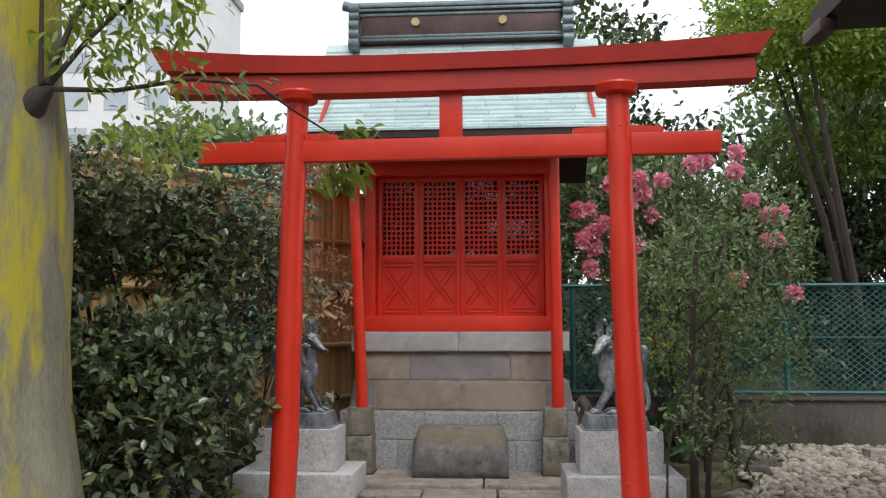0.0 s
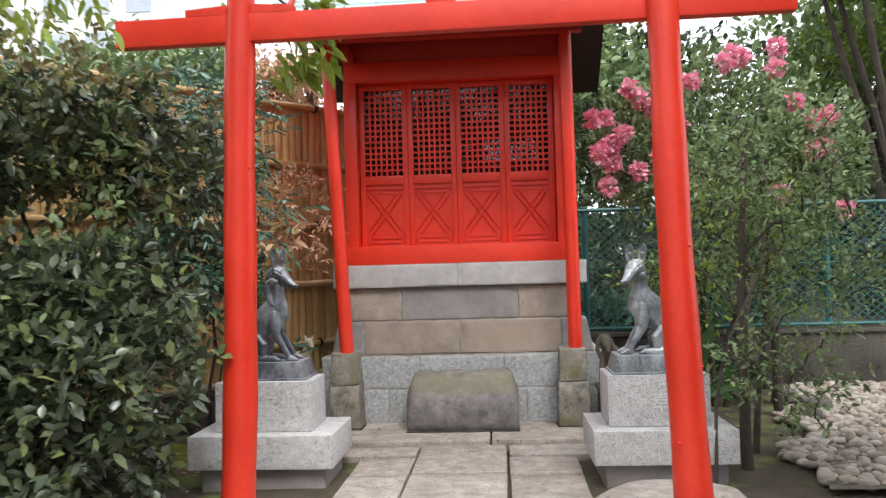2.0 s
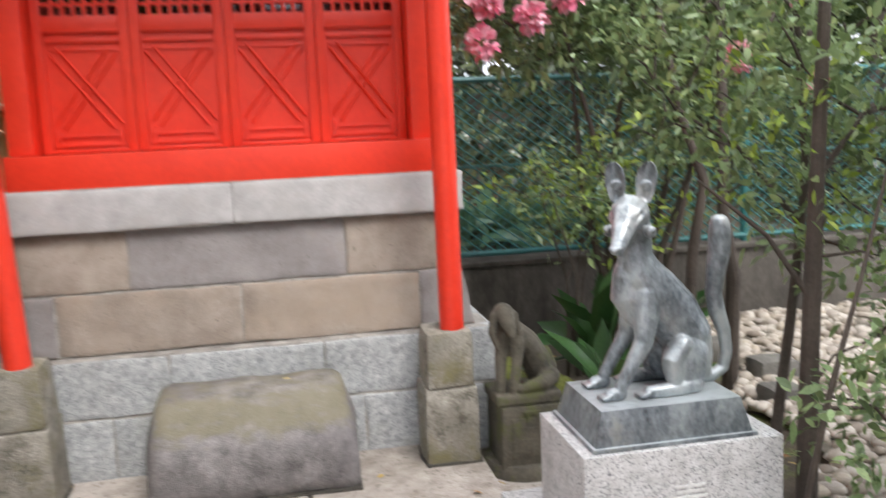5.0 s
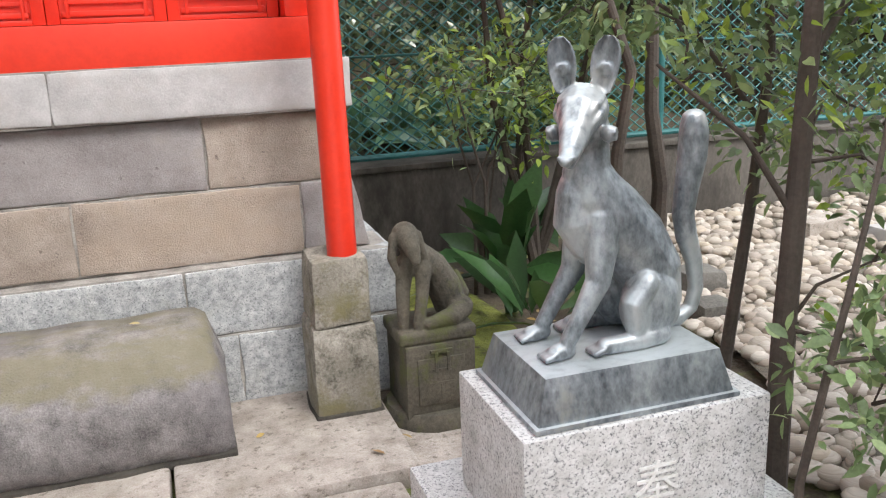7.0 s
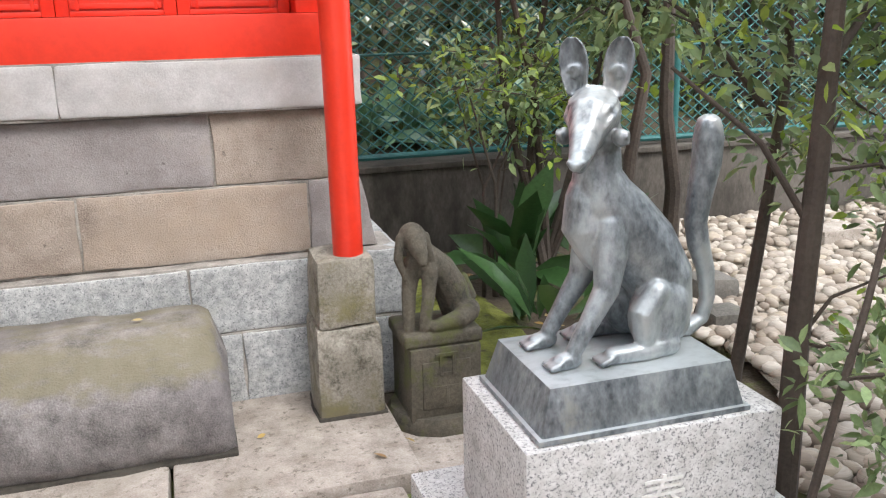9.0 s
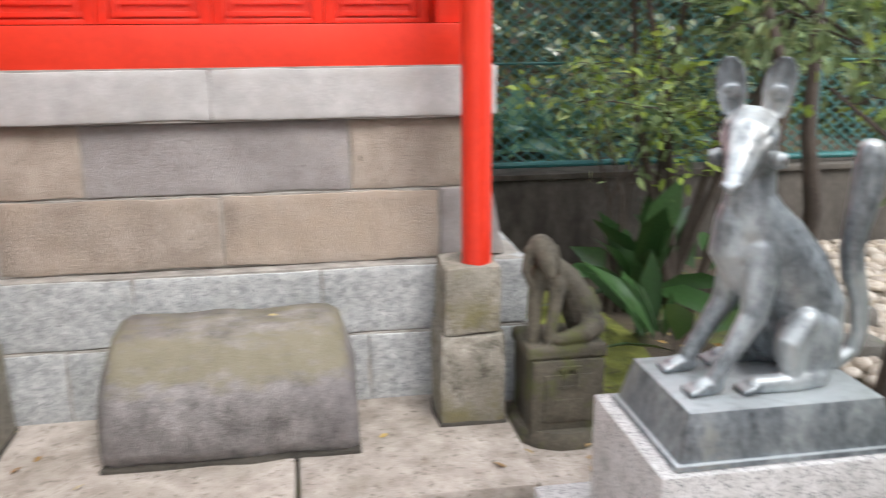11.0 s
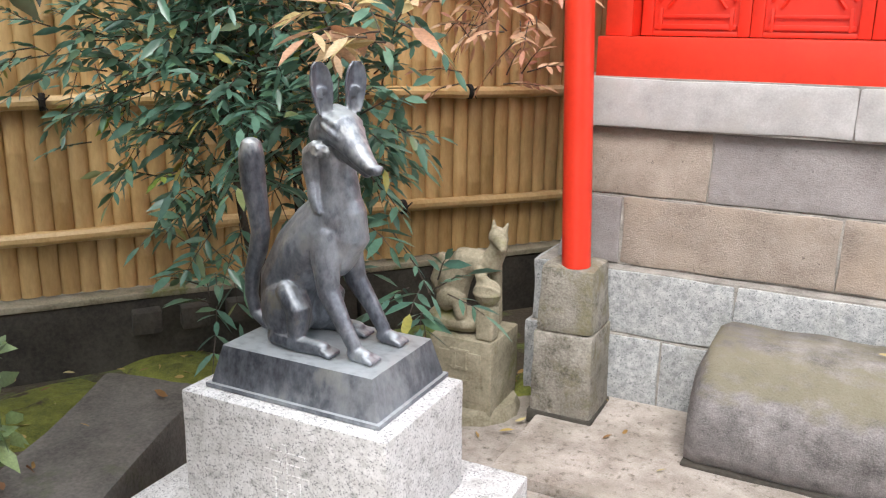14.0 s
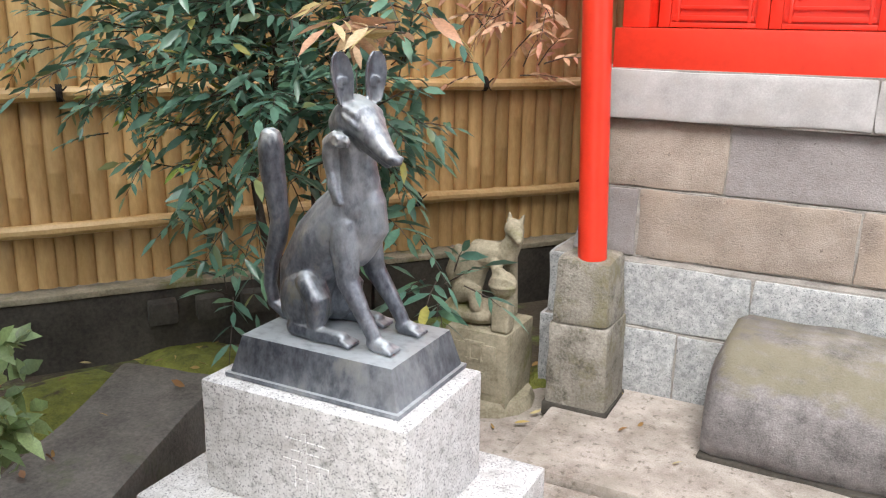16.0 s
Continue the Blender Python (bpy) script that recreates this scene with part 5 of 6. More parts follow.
grow("camellia_tree", "small dark evergreen tree with bare stems against the bamboo fence", "tree", (-1.85, 5.95, -0.07),
     [((-2.05, 5.8, 1.85), (0.7, 0.5, 0.36)), ((-1.5, 5.9, 1.85), (0.45, 0.35, 0.3)), ((-2.4, 6.2, 2.25), (0.6, 0.3, 0.32)), ((-2.45, 5.6, 1.8), (0.5, 0.5, 0.4)), ((-1.2, 6.0, 1.68), (0.33, 0.28, 0.26))],
     CAMELLIA, 1300, 6, 0.08, 0.45, stems=8, stem_r=0.03, seed=4, floor=1.35, extra=[(SHRUBLEAF, 150, [((-1.9, 5.8, 2.1), (0.9, 0.5, 0.2)), ((-1.5, 5.75, 1.7), (0.4, 0.35, 0.2))], 0.06), (OLIVE, 260, [((-1.9, 5.75, 2.2), (0.7, 0.45, 0.3)), ((-1.55, 5.75, 1.75), (0.5, 0.35, 0.4))], 0.06)])
# nandina behind the fox: bare canes, compound leaves in tiers, coral young growth
nandina = grow("nandina_shrub", "tall airy shrub with narrow blue-green leaves and coral tips", "shrub", (-1.72, 7.5, -0.07),
               [((-1.62, 7.48, 1.22), (0.4, 0.22, 0.36)), ((-1.9, 7.48, 1.3), (0.36, 0.2, 0.3)), ((-1.62, 7.45, 1.8), (0.6, 0.35, 0.4)), ((-1.75, 7.5, 2.35), (0.6, 0.3, 0.36)), ((-1.35, 7.5, 1.15), (0.24, 0.18, 0.32))],
               NANDINA, 330, 7, 0.08, 0.32, stems=9, stem_r=0.012, seed=5, floor=0.75, spread=0.95, up=0.1, droop=0.4, shell=0.1, radius=0.06)
rng = np.random.default_rng(55)
for lobes, num, reach, pairs, leaflet, mat in (
        ([((-1.62, 7.38, 1.22), (0.42, 0.26, 0.38)), ((-1.95, 7.38, 1.25), (0.42, 0.24, 0.32)), ((-1.32, 7.42, 1.12), (0.26, 0.2, 0.36)), ((-1.85, 7.42, 0.88), (0.24, 0.18, 0.24)), ((-1.6, 7.4, 1.75), (0.62, 0.38, 0.4)), ((-1.7, 7.45, 2.3), (0.65, 0.35, 0.38))], 470, 0.2, 4, 0.082, NANDINA),
        ([((-2.5, 7.4, 1.3), (0.42, 0.12, 0.2)), ((-2.2, 7.38, 1.0), (0.26, 0.12, 0.16))], 34, 0.2, 5, 0.055, NANDINA),
        ([((-1.86, 7.36, 0.52), (0.12, 0.12, 0.2)), ((-1.1, 7.5, 0.56), (0.13, 0.1, 0.07)), ((-1.3, 7.42, 0.74), (0.16, 0.12, 0.14))], 26, 0.16, 2, 0.1, NANDINA),
        ([((-1.7, 7.3, 1.2), (0.5, 0.2, 0.4))], 7, 0.1, 2, 0.07, LIME),
        ([((-1.08, 7.02, 1.42), (0.2, 0.05, 0.05)), ((-0.93, 7.02, 1.39), (0.06, 0.05, 0.05))], 11, 0.09, 2, 0.105, TANLEAF),
        ([((-1.1, 8.05, 1.2), (0.16, 0.1, 0.08)), ((-1.02, 8.1, 1.42), (0.2, 0.1, 0.12)), ((-1.15, 8.2, 1.7), (0.32, 0.2, 0.3))], 84, 0.16, 3, 0.068, CORAL)):
    p, o = cloud(rng, lobes, num, 0.15)
    ways = o * np.array([0.8, 0.5, 0.4]) + np.array([0, -0.35, 0.15]) + rng.normal(size=o.shape) * 0.35
    c, d = sprays(rng, p, ways, reach, pairs, nandina, TWIG)
    leaves_object("foliage" if mat is NANDINA else "young_foliage", *leaf_mesh(rng, c, d, leaflet, 0.3, fold=0.3, droop=0.2), mat, nandina)

# right side: sparse evergreen by the pebbles, flowering rhododendron at the fence
grow("evergreen_sapling", "slender multi-stemmed evergreen with sparse small leaves beside the pebbles", "shrub", (1.88, 6.85, -0.07),
     [((2.15, 6.95, 1.75), (0.6, 0.5, 0.5)), ((2.35, 7.0, 1.15), (0.5, 0.5, 0.45)), ((2.15, 6.6, 0.5), (0.3, 0.28, 0.35)), ((1.9, 7.5, 1.6), (0.45, 0.4, 0.45))],
     SHRUBLEAF, 820, 6, 0.056, 0.42, stems=0, stem_r=0.02, seed=6, floor=0.05, shell=0.35, radius=0.035,
     trunks=[([(1.89, 6.87, -0.1), (1.88, 6.87, 0.13), (1.886, 6.88, 0.55), (1.88, 6.86, 0.98), (1.905, 6.88, 1.36), (1.97, 6.95, 1.95)], 0.038),
             ([(2.09, 7.4, -0.1), (2.112, 7.4, 0.23), (2.183, 7.4, 0.8), (2.218, 7.4, 1.21), (2.2, 7.45, 1.8)], 0.025),
             ([(1.6, 6.46, -0.1), (1.622, 6.5, 0.38), (1.675, 6.5, 0.645), (1.727, 6.52, 0.78), (1.85, 6.6, 0.98), (2.05, 6.75, 1.3)], 0.011),
             ([(1.88, 6.87, 0.85), (1.75, 6.9, 1.05), (1.6, 7.05, 1.22)], 0.01), ([(1.89, 6.88, 1.2), (2.1, 6.95, 1.4), (2.35, 7.0, 1.45)], 0.012), ([(2.2, 7.4, 1.0), (2.0, 7.5, 1.3), (1.8, 7.6, 1.45)], 0.01)],
     extra=[(LIME, 60, [((1.9, 7.0, 1.4), (0.5, 0.4, 0.4)), ((2.3, 7.0, 0.9), (0.4, 0.3, 0.4))], 0.05), (SHRUBLEAF, 34, [((1.76, 6.5, 0.62), (0.14, 0.12, 0.3))], 0.055)])
FLOWERS = [(1.26, 2.42), (1.37, 2.43), (1.66, 2.6), (1.58, 2.66), (1.77, 2.49), (1.98, 2.36), (1.82, 2.07), (1.64, 1.97), (1.38, 1.85), (1.51, 2.28), (2.09, 2.71), (1.42, 2.05), (1.3, 2.12), (1.41, 2.2), (1.36, 2.16), (1.86, 2.72), (1.91, 2.57), (2.52, 2.9), (2.36, 2.85), (2.44, 2.93), (2.83, 2.98), (2.78, 2.78), (2.93, 2.49), (3.1, 2.35), (3.2, 2.37), (3.08, 2.09), (3.18, 2.12), (2.79, 1.74), (3.31, 1.59)]
rhodo = grow("rhododendron_shrub", "large rhododendron with clusters of pink flowers before the wire fence", "shrub", (2.3, 9.3, -0.07),
             [((1.75, 9.2, 2.2), (0.5, 0.35, 0.55)), ((2.5, 9.3, 2.25), (0.75, 0.5, 0.75)), ((3.1, 9.3, 2.15), (0.55, 0.4, 0.65)), ((2.7, 9.1, 1.45), (0.4, 0.3, 0.3))],
             SHRUBLEAF, 1900, 6, 0.08, 0.38, stems=6, stem_r=0.03, seed=7, floor=0.7, radius=0.03,
             trunks=[([(2.4, 8.7, -0.1), (2.39, 8.6, 0.72), (2.455, 8.6, 1.09), (2.36, 8.65, 1.41), (2.3, 8.8, 2.0)], 0.034), ([(2.66, 8.7, -0.1), (2.623, 8.6, 0.57), (2.563, 8.6, 0.91), (2.568, 8.62, 1.4), (2.65, 8.8, 2.2)], 0.045)])
rng = np.random.default_rng(8)
for k, c in enumerate(FLOWERS):
    p = np.array([c[0], 8.85 + 0.04 * (k % 3), c[1]])
    d = rng.normal(size=(90, 3))
    d[:, 1] -= 0.5
    d /= np.linalg.norm(d, axis=1, keepdims=True)
    leaves_object("flower_cluster", *leaf_mesh(rng, p + d * 0.056 * rng.uniform(0.6, 1.1, (90, 1)), d + rng.normal(size=(90, 3)) * 0.4, 0.055, 0.85, fold=0.3, droop=0.1), PETAL, rhodo, "cluster of pink blossoms")
# broad strap leaves and small herbs
for at, tall, num, seed in (((1.93, 8.4, -0.07), 0.5, 13, 9), ((2.12, 9.2, -0.07), 0.62, 18, 10), ((2.5, 9.3, -0.07), 0.5, 14, 14)):
    x, y, _ = at
    grow("aspidistra", "clump of broad upright strap leaves on mossy soil", "plant", at, [((x, y, 0.1), (0.13, 0.13, 0.06))], ASPID, num, 1, tall, 0.24,
         stems=1, stem_r=0.004, seed=seed, spread=0.36, up=0.95, droop=0.45, group="strap-leaved clumps")
for x, y, seed in ((1.35, 10.75, 15), (1.75, 10.7, 16), (2.15, 10.85, 17), (2.75, 10.7, 18)):
    grow("strap_leaf_plant", "pale strap-leaved plant behind the wire fence", "plant", (x, y, 0.5), [((x, y, 0.62), (0.26, 0.1, 0.08))], STRAP, 44, 1, 0.44, 0.17,
         stems=1, stem_r=0.004, seed=seed, spread=0.6, up=0.8, droop=0.6, group="strap-leaved plants behind the fence")
grow("low_shrub", "yellow-green leafy shrub in front of the wire fence", "shrub", (1.95, 9.25, -0.07), [((1.75, 9.15, 1.1), (0.3, 0.2, 0.12)), ((2.1, 9.2, 1.05), (0.32, 0.25, 0.26)), ((2.25, 9.2, 0.8), (0.25, 0.2, 0.2))], LIME, 60, 6, 0.064, 0.42,
     stems=5, stem_r=0.012, seed=12, floor=0.4, radius=0.05, extra=[(SHRUBLEAF, 120, [((2.05, 9.2, 1.0), (0.42, 0.25, 0.32))], 0.064)])


# left foreground tree
def build_left_tree():
    t = thing("cherry_tree", (-2.0, 4.5, -0.07), "tree trunk streaked with yellow lichen and young leafy branches", "tree")
    pts, rad = [], []
    for k in range(22):
        z = -0.1 + k * 0.33
        pts.append((-2.03 - 0.035 * max(0, 2.4 - z) * 0.0 + 0.02 * math.sin(z * 1.1) - 0.012 * z, 4.5 + 0.03 * math.sin(z), z))
        rad.append(0.325 + 0.24 * math.exp(-z * 0.8) + 0.012 * math.sin(z * 4))
    b = tube(pts, rad, 28)
    for v in b.verts:
        v.co += noise.noise_vector(Vector((v.co.x * 3, v.co.y * 3, v.co.z * 1.2))) * 0.035
    part("trunk", b, YELLOWBARK, t, "smooth trunk with yellow-green lichen", angle=80)
    knob = bmesh.new()
    limb(knob, [(-1.84, 4.42, 2.26), (-1.74, 4.4, 2.36), (-1.67, 4.4, 2.42)], [0.1, 0.075, 0.035], 12)
    part("branch_collar", knob, TWIG, t)
    rng = np.random.default_rng(21)
    tips = []
    for path, r in (([(-1.66, 4.4, 2.42), (-1.4, 4.55, 2.45), (-1.1, 4.75, 2.56), (-0.8, 4.95, 2.58), (-0.66, 5.2, 2.5), (-0.52, 5.6, 2.45), (-0.38, 5.92, 2.33)], 0.014),
                    ([(-1.66, 4.4, 2.44), (-1.5, 4.45, 2.68), (-1.3, 4.55, 2.95), (-1.15, 4.6, 3.2)], 0.016),
                    ([(-1.66, 4.38, 2.44), (-1.56, 4.4, 2.75), (-1.4, 4.5, 3.1), (-1.25, 4.6, 3.5)], 0.018),
                    ([(-1.68, 4.36, 2.44), (-1.66, 4.3, 2.9), (-1.62, 4.3, 3.5)], 0.014),
                    ([(-2.0, 4.5, 5.4), (-1.8, 4.9, 6.2), (-1.7, 5.2, 6.8)], 0.06),
                    ([(-2.0, 4.4, 5.0), (-2.8, 3.6, 5.8), (-3.4, 2.6, 6.4)], 0.06),
                    ):
        part("branch", tube(path, [r * (1 - 0.75 * i / (len(path) - 1)) for i in range(len(path))], 8), TWIG, t)
    lobes = [((-1.3, 4.55, 2.95), (0.42, 0.25, 0.32)), ((-1.35, 4.6, 2.55), (0.26, 0.2, 0.12)), ((-1.5, 4.4, 2.75), (0.25, 0.2, 0.3)), ((-1.2, 4.6, 2.25), (0.28, 0.2, 0.12))]
    p, o = cloud(rng, lobes, 190, 0.2)
    c, d = rosettes(rng, p, o * 0.4 + np.array([0.2, 0, -0.3]), 5, 0.8, 0.05)
    leaves_object("foliage", *leaf_mesh(rng, c, d, 0.075, 0.38, droop=0.5), LIME, t)
    p, o = cloud(rng, [((-0.95, 4.85, 2.56), (0.2, 0.06, 0.04))], 12, 0.1)
    c, d = rosettes(rng, p, np.tile([0.8, 0, -0.35], (len(p), 1)), 5, 0.35, 0.03)
    leaves_object("young_foliage", *leaf_mesh(rng, c, d, 0.08, 0.3, droop=0.4), SHRUBLEAF, t)
    p, o = cloud(rng, [((-0.52, 5.92, 2.47), (0.24, 0.1, 0.12)), ((-0.48, 5.95, 2.25), (0.26, 0.08, 0.08))], 46, 0.1)
    c, d = rosettes(rng, p, np.tile([0.5, 0, -0.5], (len(p), 1)), 5, 0.5, 0.03)
    leaves_object("young_foliage", *leaf_mesh(rng, c, d, 0.1, 0.42, droop=0.5), LIME, t)
    lobes = [((-2.2, 4.4, 6.6), (1.3, 1.3, 0.8)), ((-2.8, 3.6, 6.4), (1.2, 1.2, 0.7))]
    p, o = cloud(rng, lobes, 900, 0.3)
    c, d = rosettes(rng, p, o * 0.4 + np.array([0, 0, -0.2]), 5, 0.9, 0.08)
    leaves_object("crown", *leaf_mesh(rng, c, d, 0.1, 0.42, droop=0.4), LIME, t)


build_left_tree()


def far_tree(base, height, spread, material, seed, label, trunk_r=0.12, leaf=0.16, count=1500, lift=0.55, flat=0.5):
    r = random.Random(seed)
    x, y, z = base
    lobes = []
    for k in range(7):
        a = r.uniform(0, 6.28)
        q = r.uniform(0.2, 0.75) * spread
        lobes.append(((x + q * math.cos(a), y + q * math.sin(a), z + height * r.uniform(lift, 0.95)), (spread * r.uniform(0.35, 0.6), spread * r.uniform(0.35, 0.6), spread * flat * r.uniform(0.4, 0.7))))
    return grow("tree", label, "tree", base, lobes, material, count, 5, leaf, 0.5, stems=5, stem_r=trunk_r, seed=seed, shell=0.35, bark=TWIG, radius=leaf * 0.8)


far_tree((1.2, 14.5, -0.07), 7.0, 2.2, SHRUBLEAF, 31, "green woodland tree behind the shrine", count=1700, lift=0.4)
far_tree((4.8, 13.2, -0.07), 5.2, 2.2, SHRUBLEAF, 32, "leafy woodland tree behind the wire fence", count=1300, lift=0.35)
far_tree((4.9, 10.9, 0.5), 4.9, 2.1, LIME, 33, "maple with bright lime-green spring leaves", trunk_r=0.07, leaf=0.085, count=4200, lift=0.62, flat=0.4)
far_tree((6.9, 12.0, -0.07), 4.4, 1.8, SHRUBLEAF, 34, "airy green tree behind the wire fence", count=1000, lift=0.35)
far_tree((9.0, 13.5, -0.07), 7.0, 2.6, WOODLEAF, 35, "tall dark woodland tree", count=1700, lift=0.35)
far_tree((-3.2, 11.2, -0.07), 4.0, 1.3, SHRUBLEAF, 36, "green garden tree beyond the bamboo fence", count=1100, lift=0.6)
far_tree((-1.9, 11.6, -0.07), 4.1, 1.0, CORAL, 37, "reddish-leaved tree beyond the bamboo fence", leaf=0.09, count=500, lift=0.72)
far_tree((-5.2, 10.2, -0.07), 3.8, 1.4, LIME, 38, "pale green garden tree beyond the bamboo fence", leaf=0.1, count=900, lift=0.62)
far_tree((3.3, 17.5, -0.07), 8.0, 2.6, WOODLEAF, 39, "distant dark woodland tree among others", leaf=0.2, count=1500, lift=0.35)
far_tree((7.5, 18.0, -0.07), 8.5, 3.0, WOODLEAF, 40, "distant dark woodland tree among others", leaf=0.2, count=1700, lift=0.3)
# unseen trees added behind the walker to cut off low sky light
for k, (x, y) in enumerate(((-6.0, -5.0), (-2.5, -8.0), (1.5, -9.0), (5.5, -8.0), (-7.5, 0.5))):
    far_tree((x, y, -0.07), 8.0, 3.0, WOODLEAF, 60 + k, "large leafy tree, unseen, added to block low sky light", count=900, lift=0.3, leaf=0.26)
# bank and undergrowth behind the wire fence
verts = [(x, y, 0.42 + 0.42 * (y - 10.38) + 0.12 * noise.noise((x, y, 2.0)) if y < 14 else 1.95 + 0.3 * noise.noise((x * 0.4, y * 0.4, 1.0))) for y in np.linspace(10.38, 24, 40) for x in np.linspace(0.4, 14, 40)]
faces = [(j * 40 + i, j * 40 + i + 1, (j + 1) * 40 + i + 1, (j + 1) * 40 + i) for j in range(39) for i in range(39)]
tagged(raw("ground_bank", verts, faces, SOIL, smooth=True), "earth bank rising behind the low wall", "ground", kind="structure")
for k in range(9):
    x = 0.9 + k * 0.95
    grow("undergrowth_bush", "dark leafy undergrowth behind the wire fence", "bush", (x, 11.2, 0.7),
         [((x, 10.95 + 0.3 * (k % 2), 0.95), (0.7, 0.4, 0.55)), ((x + 0.4, 11.9, 1.7), (0.75, 0.5, 0.7)), ((x + 0.2, 13.0, 2.7), (0.9, 0.6, 0.8))], (WOODLEAF, CAMELLIA, CAMELLIA)[k % 3], 620, 5, 0.13, 0.36,
         stems=3, stem_r=0.02, seed=50 + k, floor=0.5, group="undergrowth behind the fence")


# ---- pebbles, buildings beyond, litter ----
def build_pebbles():
    rng = np.random.default_rng(77)
    b = bmesh.new()
    bmesh.ops.create_icosphere(b, subdivisions=2, radius=1.0)
    sv = np.array([v.co[:] for v in b.verts])
    sf = np.array([[v.index for v in f.verts] for f in b.faces])
    b.free()
    sand = surface("sandy_pebble_bed", (0.07, 0.06, 0.045), (0.2, 0.17, 0.13), scale=14, fine=60, rough=0.95, bump=1.0, bump_size=0.02)
    bed0 = raw("pebble_subsoil", [(2.15, 6.3, -0.036), (7.4, 6.3, -0.036), (7.4, 10.15, -0.036), (3.2, 10.15, -0.036)], [(0, 1, 2, 3)], sand)
    tagged(bed0, "sandy ground under the pebbles", "ground", kind="structure")
    verts, faces, n = [], [], 0
    for _ in range(7000):
        x, y = rng.uniform(2.0, 7.2), rng.uniform(6.4, 10.12)
        if x < 2.05 + (y - 6.4) * 0.3 + 0.12 * math.sin(y * 5):
            continue
        s = rng.uniform(0.026, 0.055) * np.array([1, rng.uniform(0.65, 1.0), rng.uniform(0.5, 0.8)])
        a = rng.uniform(0, 6.28)
        bend = rng.normal(size=(3, 3)) * 0.28
        v = sv * (1 + 0.3 * np.tanh((sv @ bend * sv).sum(1, keepdims=True)) + 0.025 * rng.normal(size=(len(sv), 1))) * s
        v = np.stack([v[:, 0] * math.cos(a) - v[:, 1] * math.sin(a), v[:, 0] * math.sin(a) + v[:, 1] * math.cos(a), v[:, 2]], 1)
        verts.append(v + np.array([x, y, -0.05 + rng.uniform(0, 0.035)]))
        faces.append(sf + n)
        n += len(sv)
    bed = leaves_object("pebble_bed", np.concatenate(verts), np.concatenate(faces), PEBBLE, None, "bed of pale rounded river pebbles")
    bed.data.polygons.foreach_set("use_smooth", [True] * len(bed.data.polygons))
    tagged(bed, "bed of pale rounded river pebbles before the low wall", "pebbles", kind="stuff")


build_pebbles()
for x, y, w, h in ((2.95, 8.75, 0.24, 0.12), (2.75, 8.35, 0.2, 0.1), (2.9, 9.3, 0.2, 0.1)):
    st = thing("edging_stone", (x, y, -0.07), "dark rough edging stone beside the pebble bed", "stone", "edging stones")
    part("stone", rough_block(x - w / 2, x + w / 2, y - 0.09, y + 0.09, -0.1, h - 0.05, 0.03, 0.012, 2, x), KERB, st)
for x, y, w, m in ((4.25, 9.35, 0.3, PAVING), (4.5, 9.0, 0.26, CAPSTONE)):
    st = thing("loose_block", (x, y, -0.05), "loose pale block lying on the pebbles", "block", "loose blocks")
    part("block", rough_block(x - w / 2, x + w / 2, y - 0.1, y + 0.1, -0.06, 0.06, 0.01, 0.005, 2, x), m, st)


def build_temple_eave():
    t = thing("temple_hall", (5.2, 2.6, -0.07), "dark timber temple hall whose eave corner juts over the way", "building")
    part("hall_wall", block(4.3, 8.0, -1.5, 4.2, -0.08, 3.0, 0.02), DARKWOOD, t)
    b = bmesh.new()
    pts = [(2.42, 5.75, 3.08), (9.0, 5.75, 3.3), (9.0, -3.0, 3.3), (2.42, -3.0, 3.3)]
    lo = [b.verts.new(p) for p in pts]
    up = [b.verts.new((x, y, z + 0.12)) for x, y, z in pts]
    apex = [b.verts.new((5.6, 2.6, 5.4)), b.verts.new((6.2, 0.5, 5.4))]
    b.faces.new(lo)
    for i in range(4):
        b.faces.new((lo[i], lo[(i + 1) % 4], up[(i + 1) % 4], up[i]))
    b.faces.new((up[0], up[1], apex[0]))
    b.faces.new((up[1], up[2], apex[1], apex[0]))
    b.faces.new((up[2], up[3], apex[1]))
    b.faces.new((up[3], up[0], apex[0], apex[1]))
    part("roof", b, DARKWOOD, t, smooth=False)
    for k in range(9):
        x = 2.9 + k * 0.42
        part("rafter", block(x - 0.04, x + 0.04, 3.9, 5.7, 2.93, 3.06, 0.004), DARKWOOD, t)
    part("corner_rafter", block(2.38, 2.48, 5.5, 5.8, 3.0, 3.08, 0.01), RIDGE, t, "corner rafter tip capped in patterned metal")


build_temple_eave()


def build_house(x0, x1, y0, y1, h, roof, label, windows):
    hs = thing("house", ((x0 + x1) / 2, (y0 + y1) / 2, -0.07), label, "house")
    part("wall", block(x0, x1, y0, y1, -0.08, h, 0.02), WHITEWALL, hs)
    b = sweep([(y0 - 0.5, h - 0.05), (y1 + 0.5, h - 0.05), ((y0 + y1) / 2, h + roof)], x0 - 0.4, x1 + 0.4)
    part("roof", b, ROOFTILE, hs, smooth=False)
    for x, z, w, hh in windows:
        win = part("window", block(x, x + w, y0 - 0.04, y0 + 0.03, z, z + hh, 0.01), WINDOW, hs)
        part("frame", block(x - 0.05, x + w + 0.05, y0 - 0.06, y0 - 0.045, z - 0.06, z - 0.001, 0.004), GUNMETAL, win)
        part("frame", block(x + w / 2 - 0.02, x + w / 2 + 0.02, y0 - 0.06, y0 - 0.045, z, z + hh, 0.004), GUNMETAL, win)


build_house(-12.5, -7.2, 18.0, 24.0, 5.0, 1.2, "white rendered house with grey tiled roof beyond the fence", [(-8.9, 3.0, 0.9, 0.9), (-10.6, 3.0, 0.9, 0.9)])


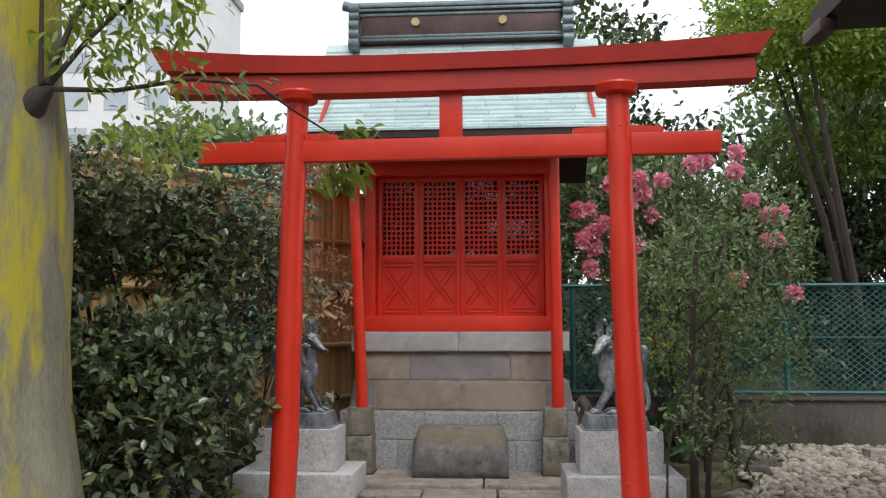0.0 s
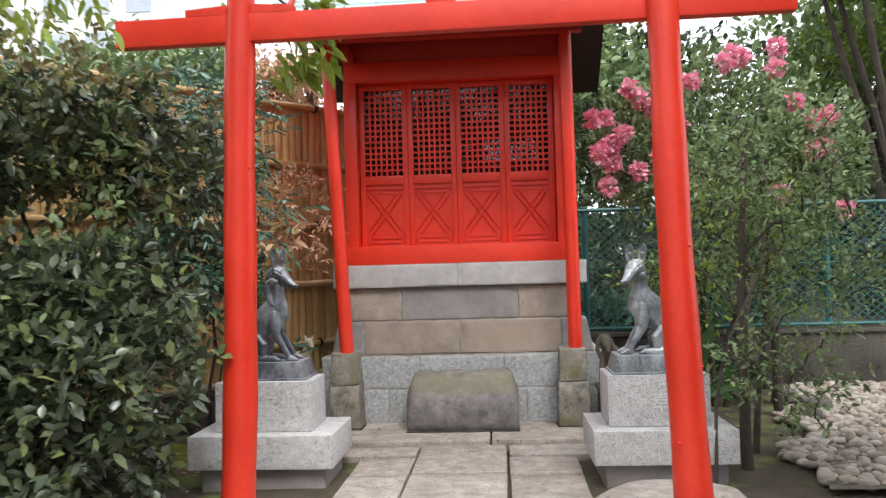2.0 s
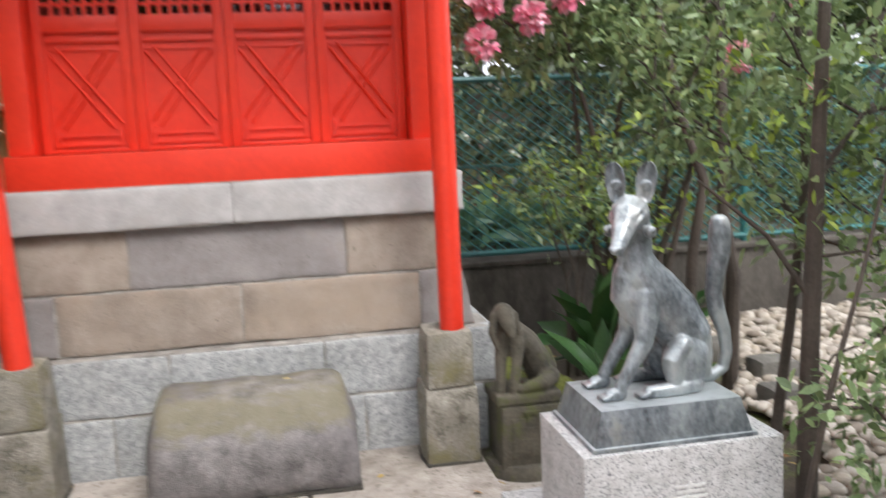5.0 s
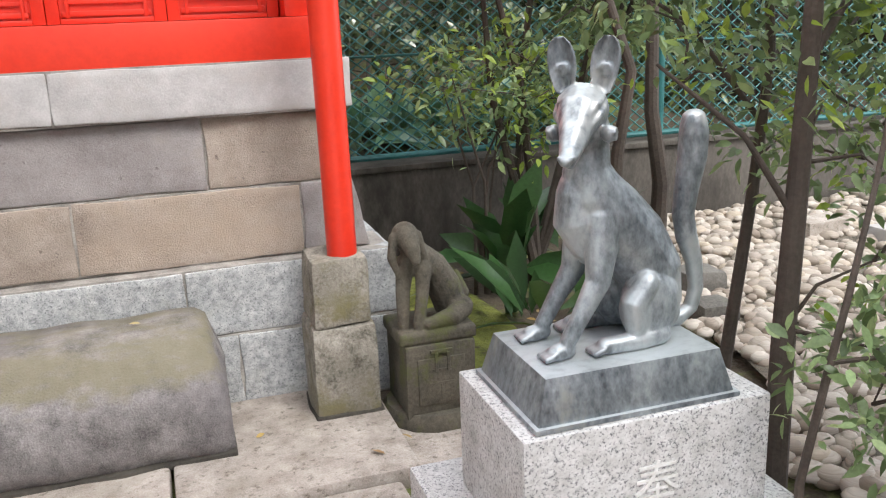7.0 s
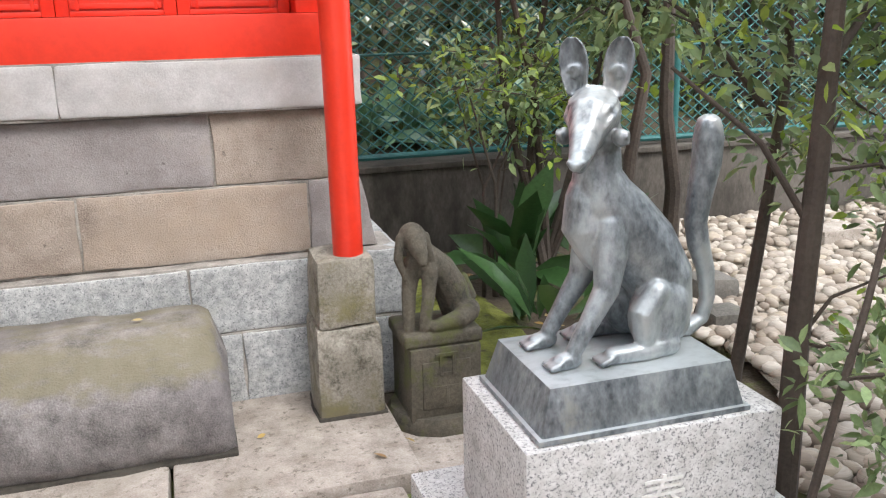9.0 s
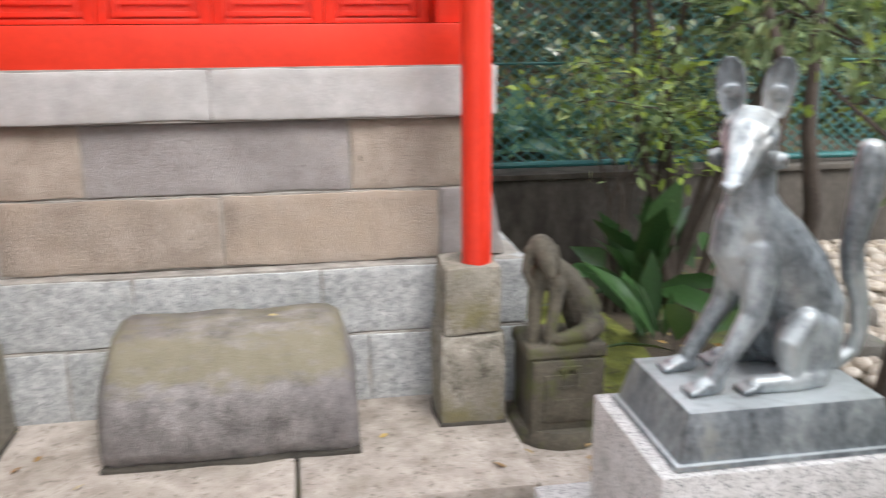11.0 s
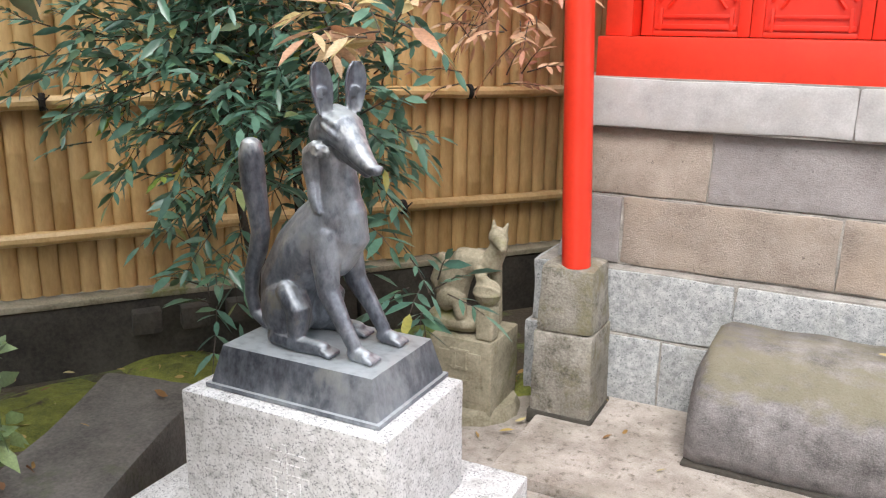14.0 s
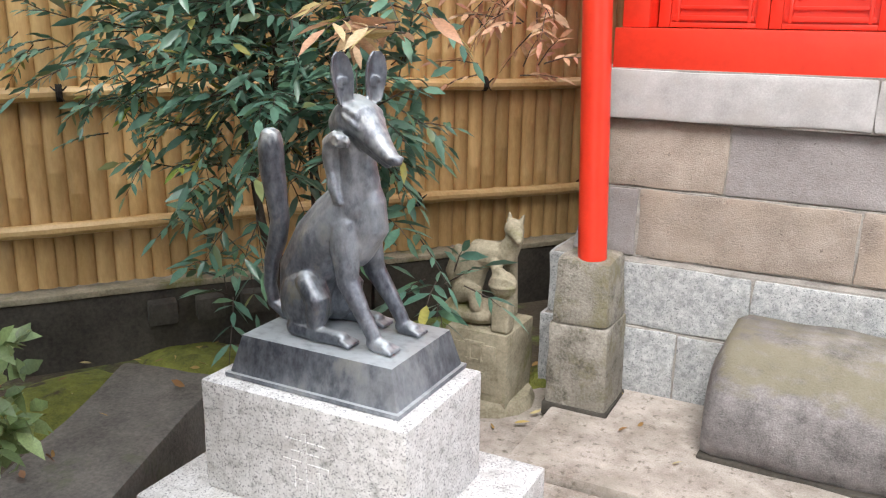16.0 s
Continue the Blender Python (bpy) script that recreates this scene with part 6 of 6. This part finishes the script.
def build_tower(x0, x1, y, h, label):
    tw = thing("apartment_tower", ((x0 + x1) / 2, y, -0.07), label, "building")
    part("wall", block(x0, x1, y, y + 14, -0.08, h, 0.05), WHITEWALL, tw)
    part("parapet", block(x0 - 0.2, x1 + 0.2, y - 0.2, y + 14.2, h + 0.01, h + 0.8, 0.05), CAPSTONE, tw)
    n = int((x1 - x0) / 3.2)
    for f in range(2, int(h / 3)):
        for k in range(n):
            x = x0 + 0.7 + k * 3.2
            part("window", block(x, x + 1.9, y - 0.06, y + 0.05, f * 3.0, f * 3.0 + 1.6, 0.0), WINDOW, tw, smooth=False)


build_tower(-34, -24, 62, 31, "pale distant apartment tower with rows of windows")
build_tower(-62, -45, 75, 26, "long pale distant apartment block")

# fallen leaves on slabs, stones and soil
rng = np.random.default_rng(91)
spots = []
for x, y, z in [(-0.55, 7.86, 0.006), (-0.5, 7.93, 0.006), (-0.33, 7.72, 0.006), (0.3, 8.05, 0.416), (-0.62, 8.17, 0.006), (1.0, 7.62, 0.006), (-0.9, 7.9, -0.03), (-0.92, 7.8, -0.03), (1.12, 7.9, -0.03), (1.1, 7.8, -0.03), (0.62, 7.9, 0.006)]:
    spots.append((x, y, z))
for _ in range(150):
    spots.append((rng.uniform(-2.9, -0.95), rng.uniform(6.2, 9.0), -0.04))
for _ in range(60):
    spots.append((rng.uniform(1.2, 2.4), rng.uniform(7.4, 10.0), -0.04))
for _ in range(22):
    spots.append((rng.uniform(-1.95, -1.75), rng.uniform(5.8, 7.15), 0.185))
c = np.array(spots)
d = np.stack([rng.normal(size=len(c)), rng.normal(size=len(c)), np.full(len(c), 0.12)], 1)
lit = leaves_object("fallen_leaves", *leaf_mesh(rng, c, d, 0.055, 0.4, droop=0.1), DRYLEAF, None)
tagged(lit, "scattered dry fallen leaves on stone and soil", "leaves", kind="stuff")


def moss_patch(x, y, rx, ry, seed):
    r = random.Random(seed)
    ring, n = 5, 22
    verts, faces = [(x, y, -0.035)], []
    wob = [1 + 0.3 * noise.noise((math.cos(6.283 * k / n) * 1.5, math.sin(6.283 * k / n) * 1.5, seed)) for k in range(n)]
    for j in range(1, ring + 1):
        for k in range(n):
            a, q = 6.283 * k / n, j / ring
            verts.append((x + rx * q * wob[k] * math.cos(a), y + ry * q * wob[k] * math.sin(a), -0.03 - 0.06 * q ** 3 + 0.014 * noise.noise((x + q * 9 * math.cos(a), q * 9 * math.sin(a), seed))))
    faces += [(0, 1 + k, 1 + (k + 1) % n) for k in range(n)]
    for j in range(ring - 1):
        for k in range(n):
            a, c = 1 + j * n, 1 + (j + 1) * n
            faces.append((a + k, c + k, c + (k + 1) % n, a + (k + 1) % n))
    tagged(raw("moss_patch", verts, faces, MOSS, smooth=True), "low cushion of olive-green moss on damp soil", "moss", "moss patches")


for k, (x, y, rx, ry) in enumerate(((1.62, 8.85, 0.42, 0.85), (1.5, 8.3, 0.2, 0.35), (-2.35, 7.75, 0.5, 0.2), (-1.5, 8.2, 0.35, 0.3), (-1.75, 7.5, 0.4, 0.14), (-2.6, 7.1, 0.3, 0.4), (-0.98, 8.35, 0.12, 0.25))):
    moss_patch(x, y, rx, ry, k)
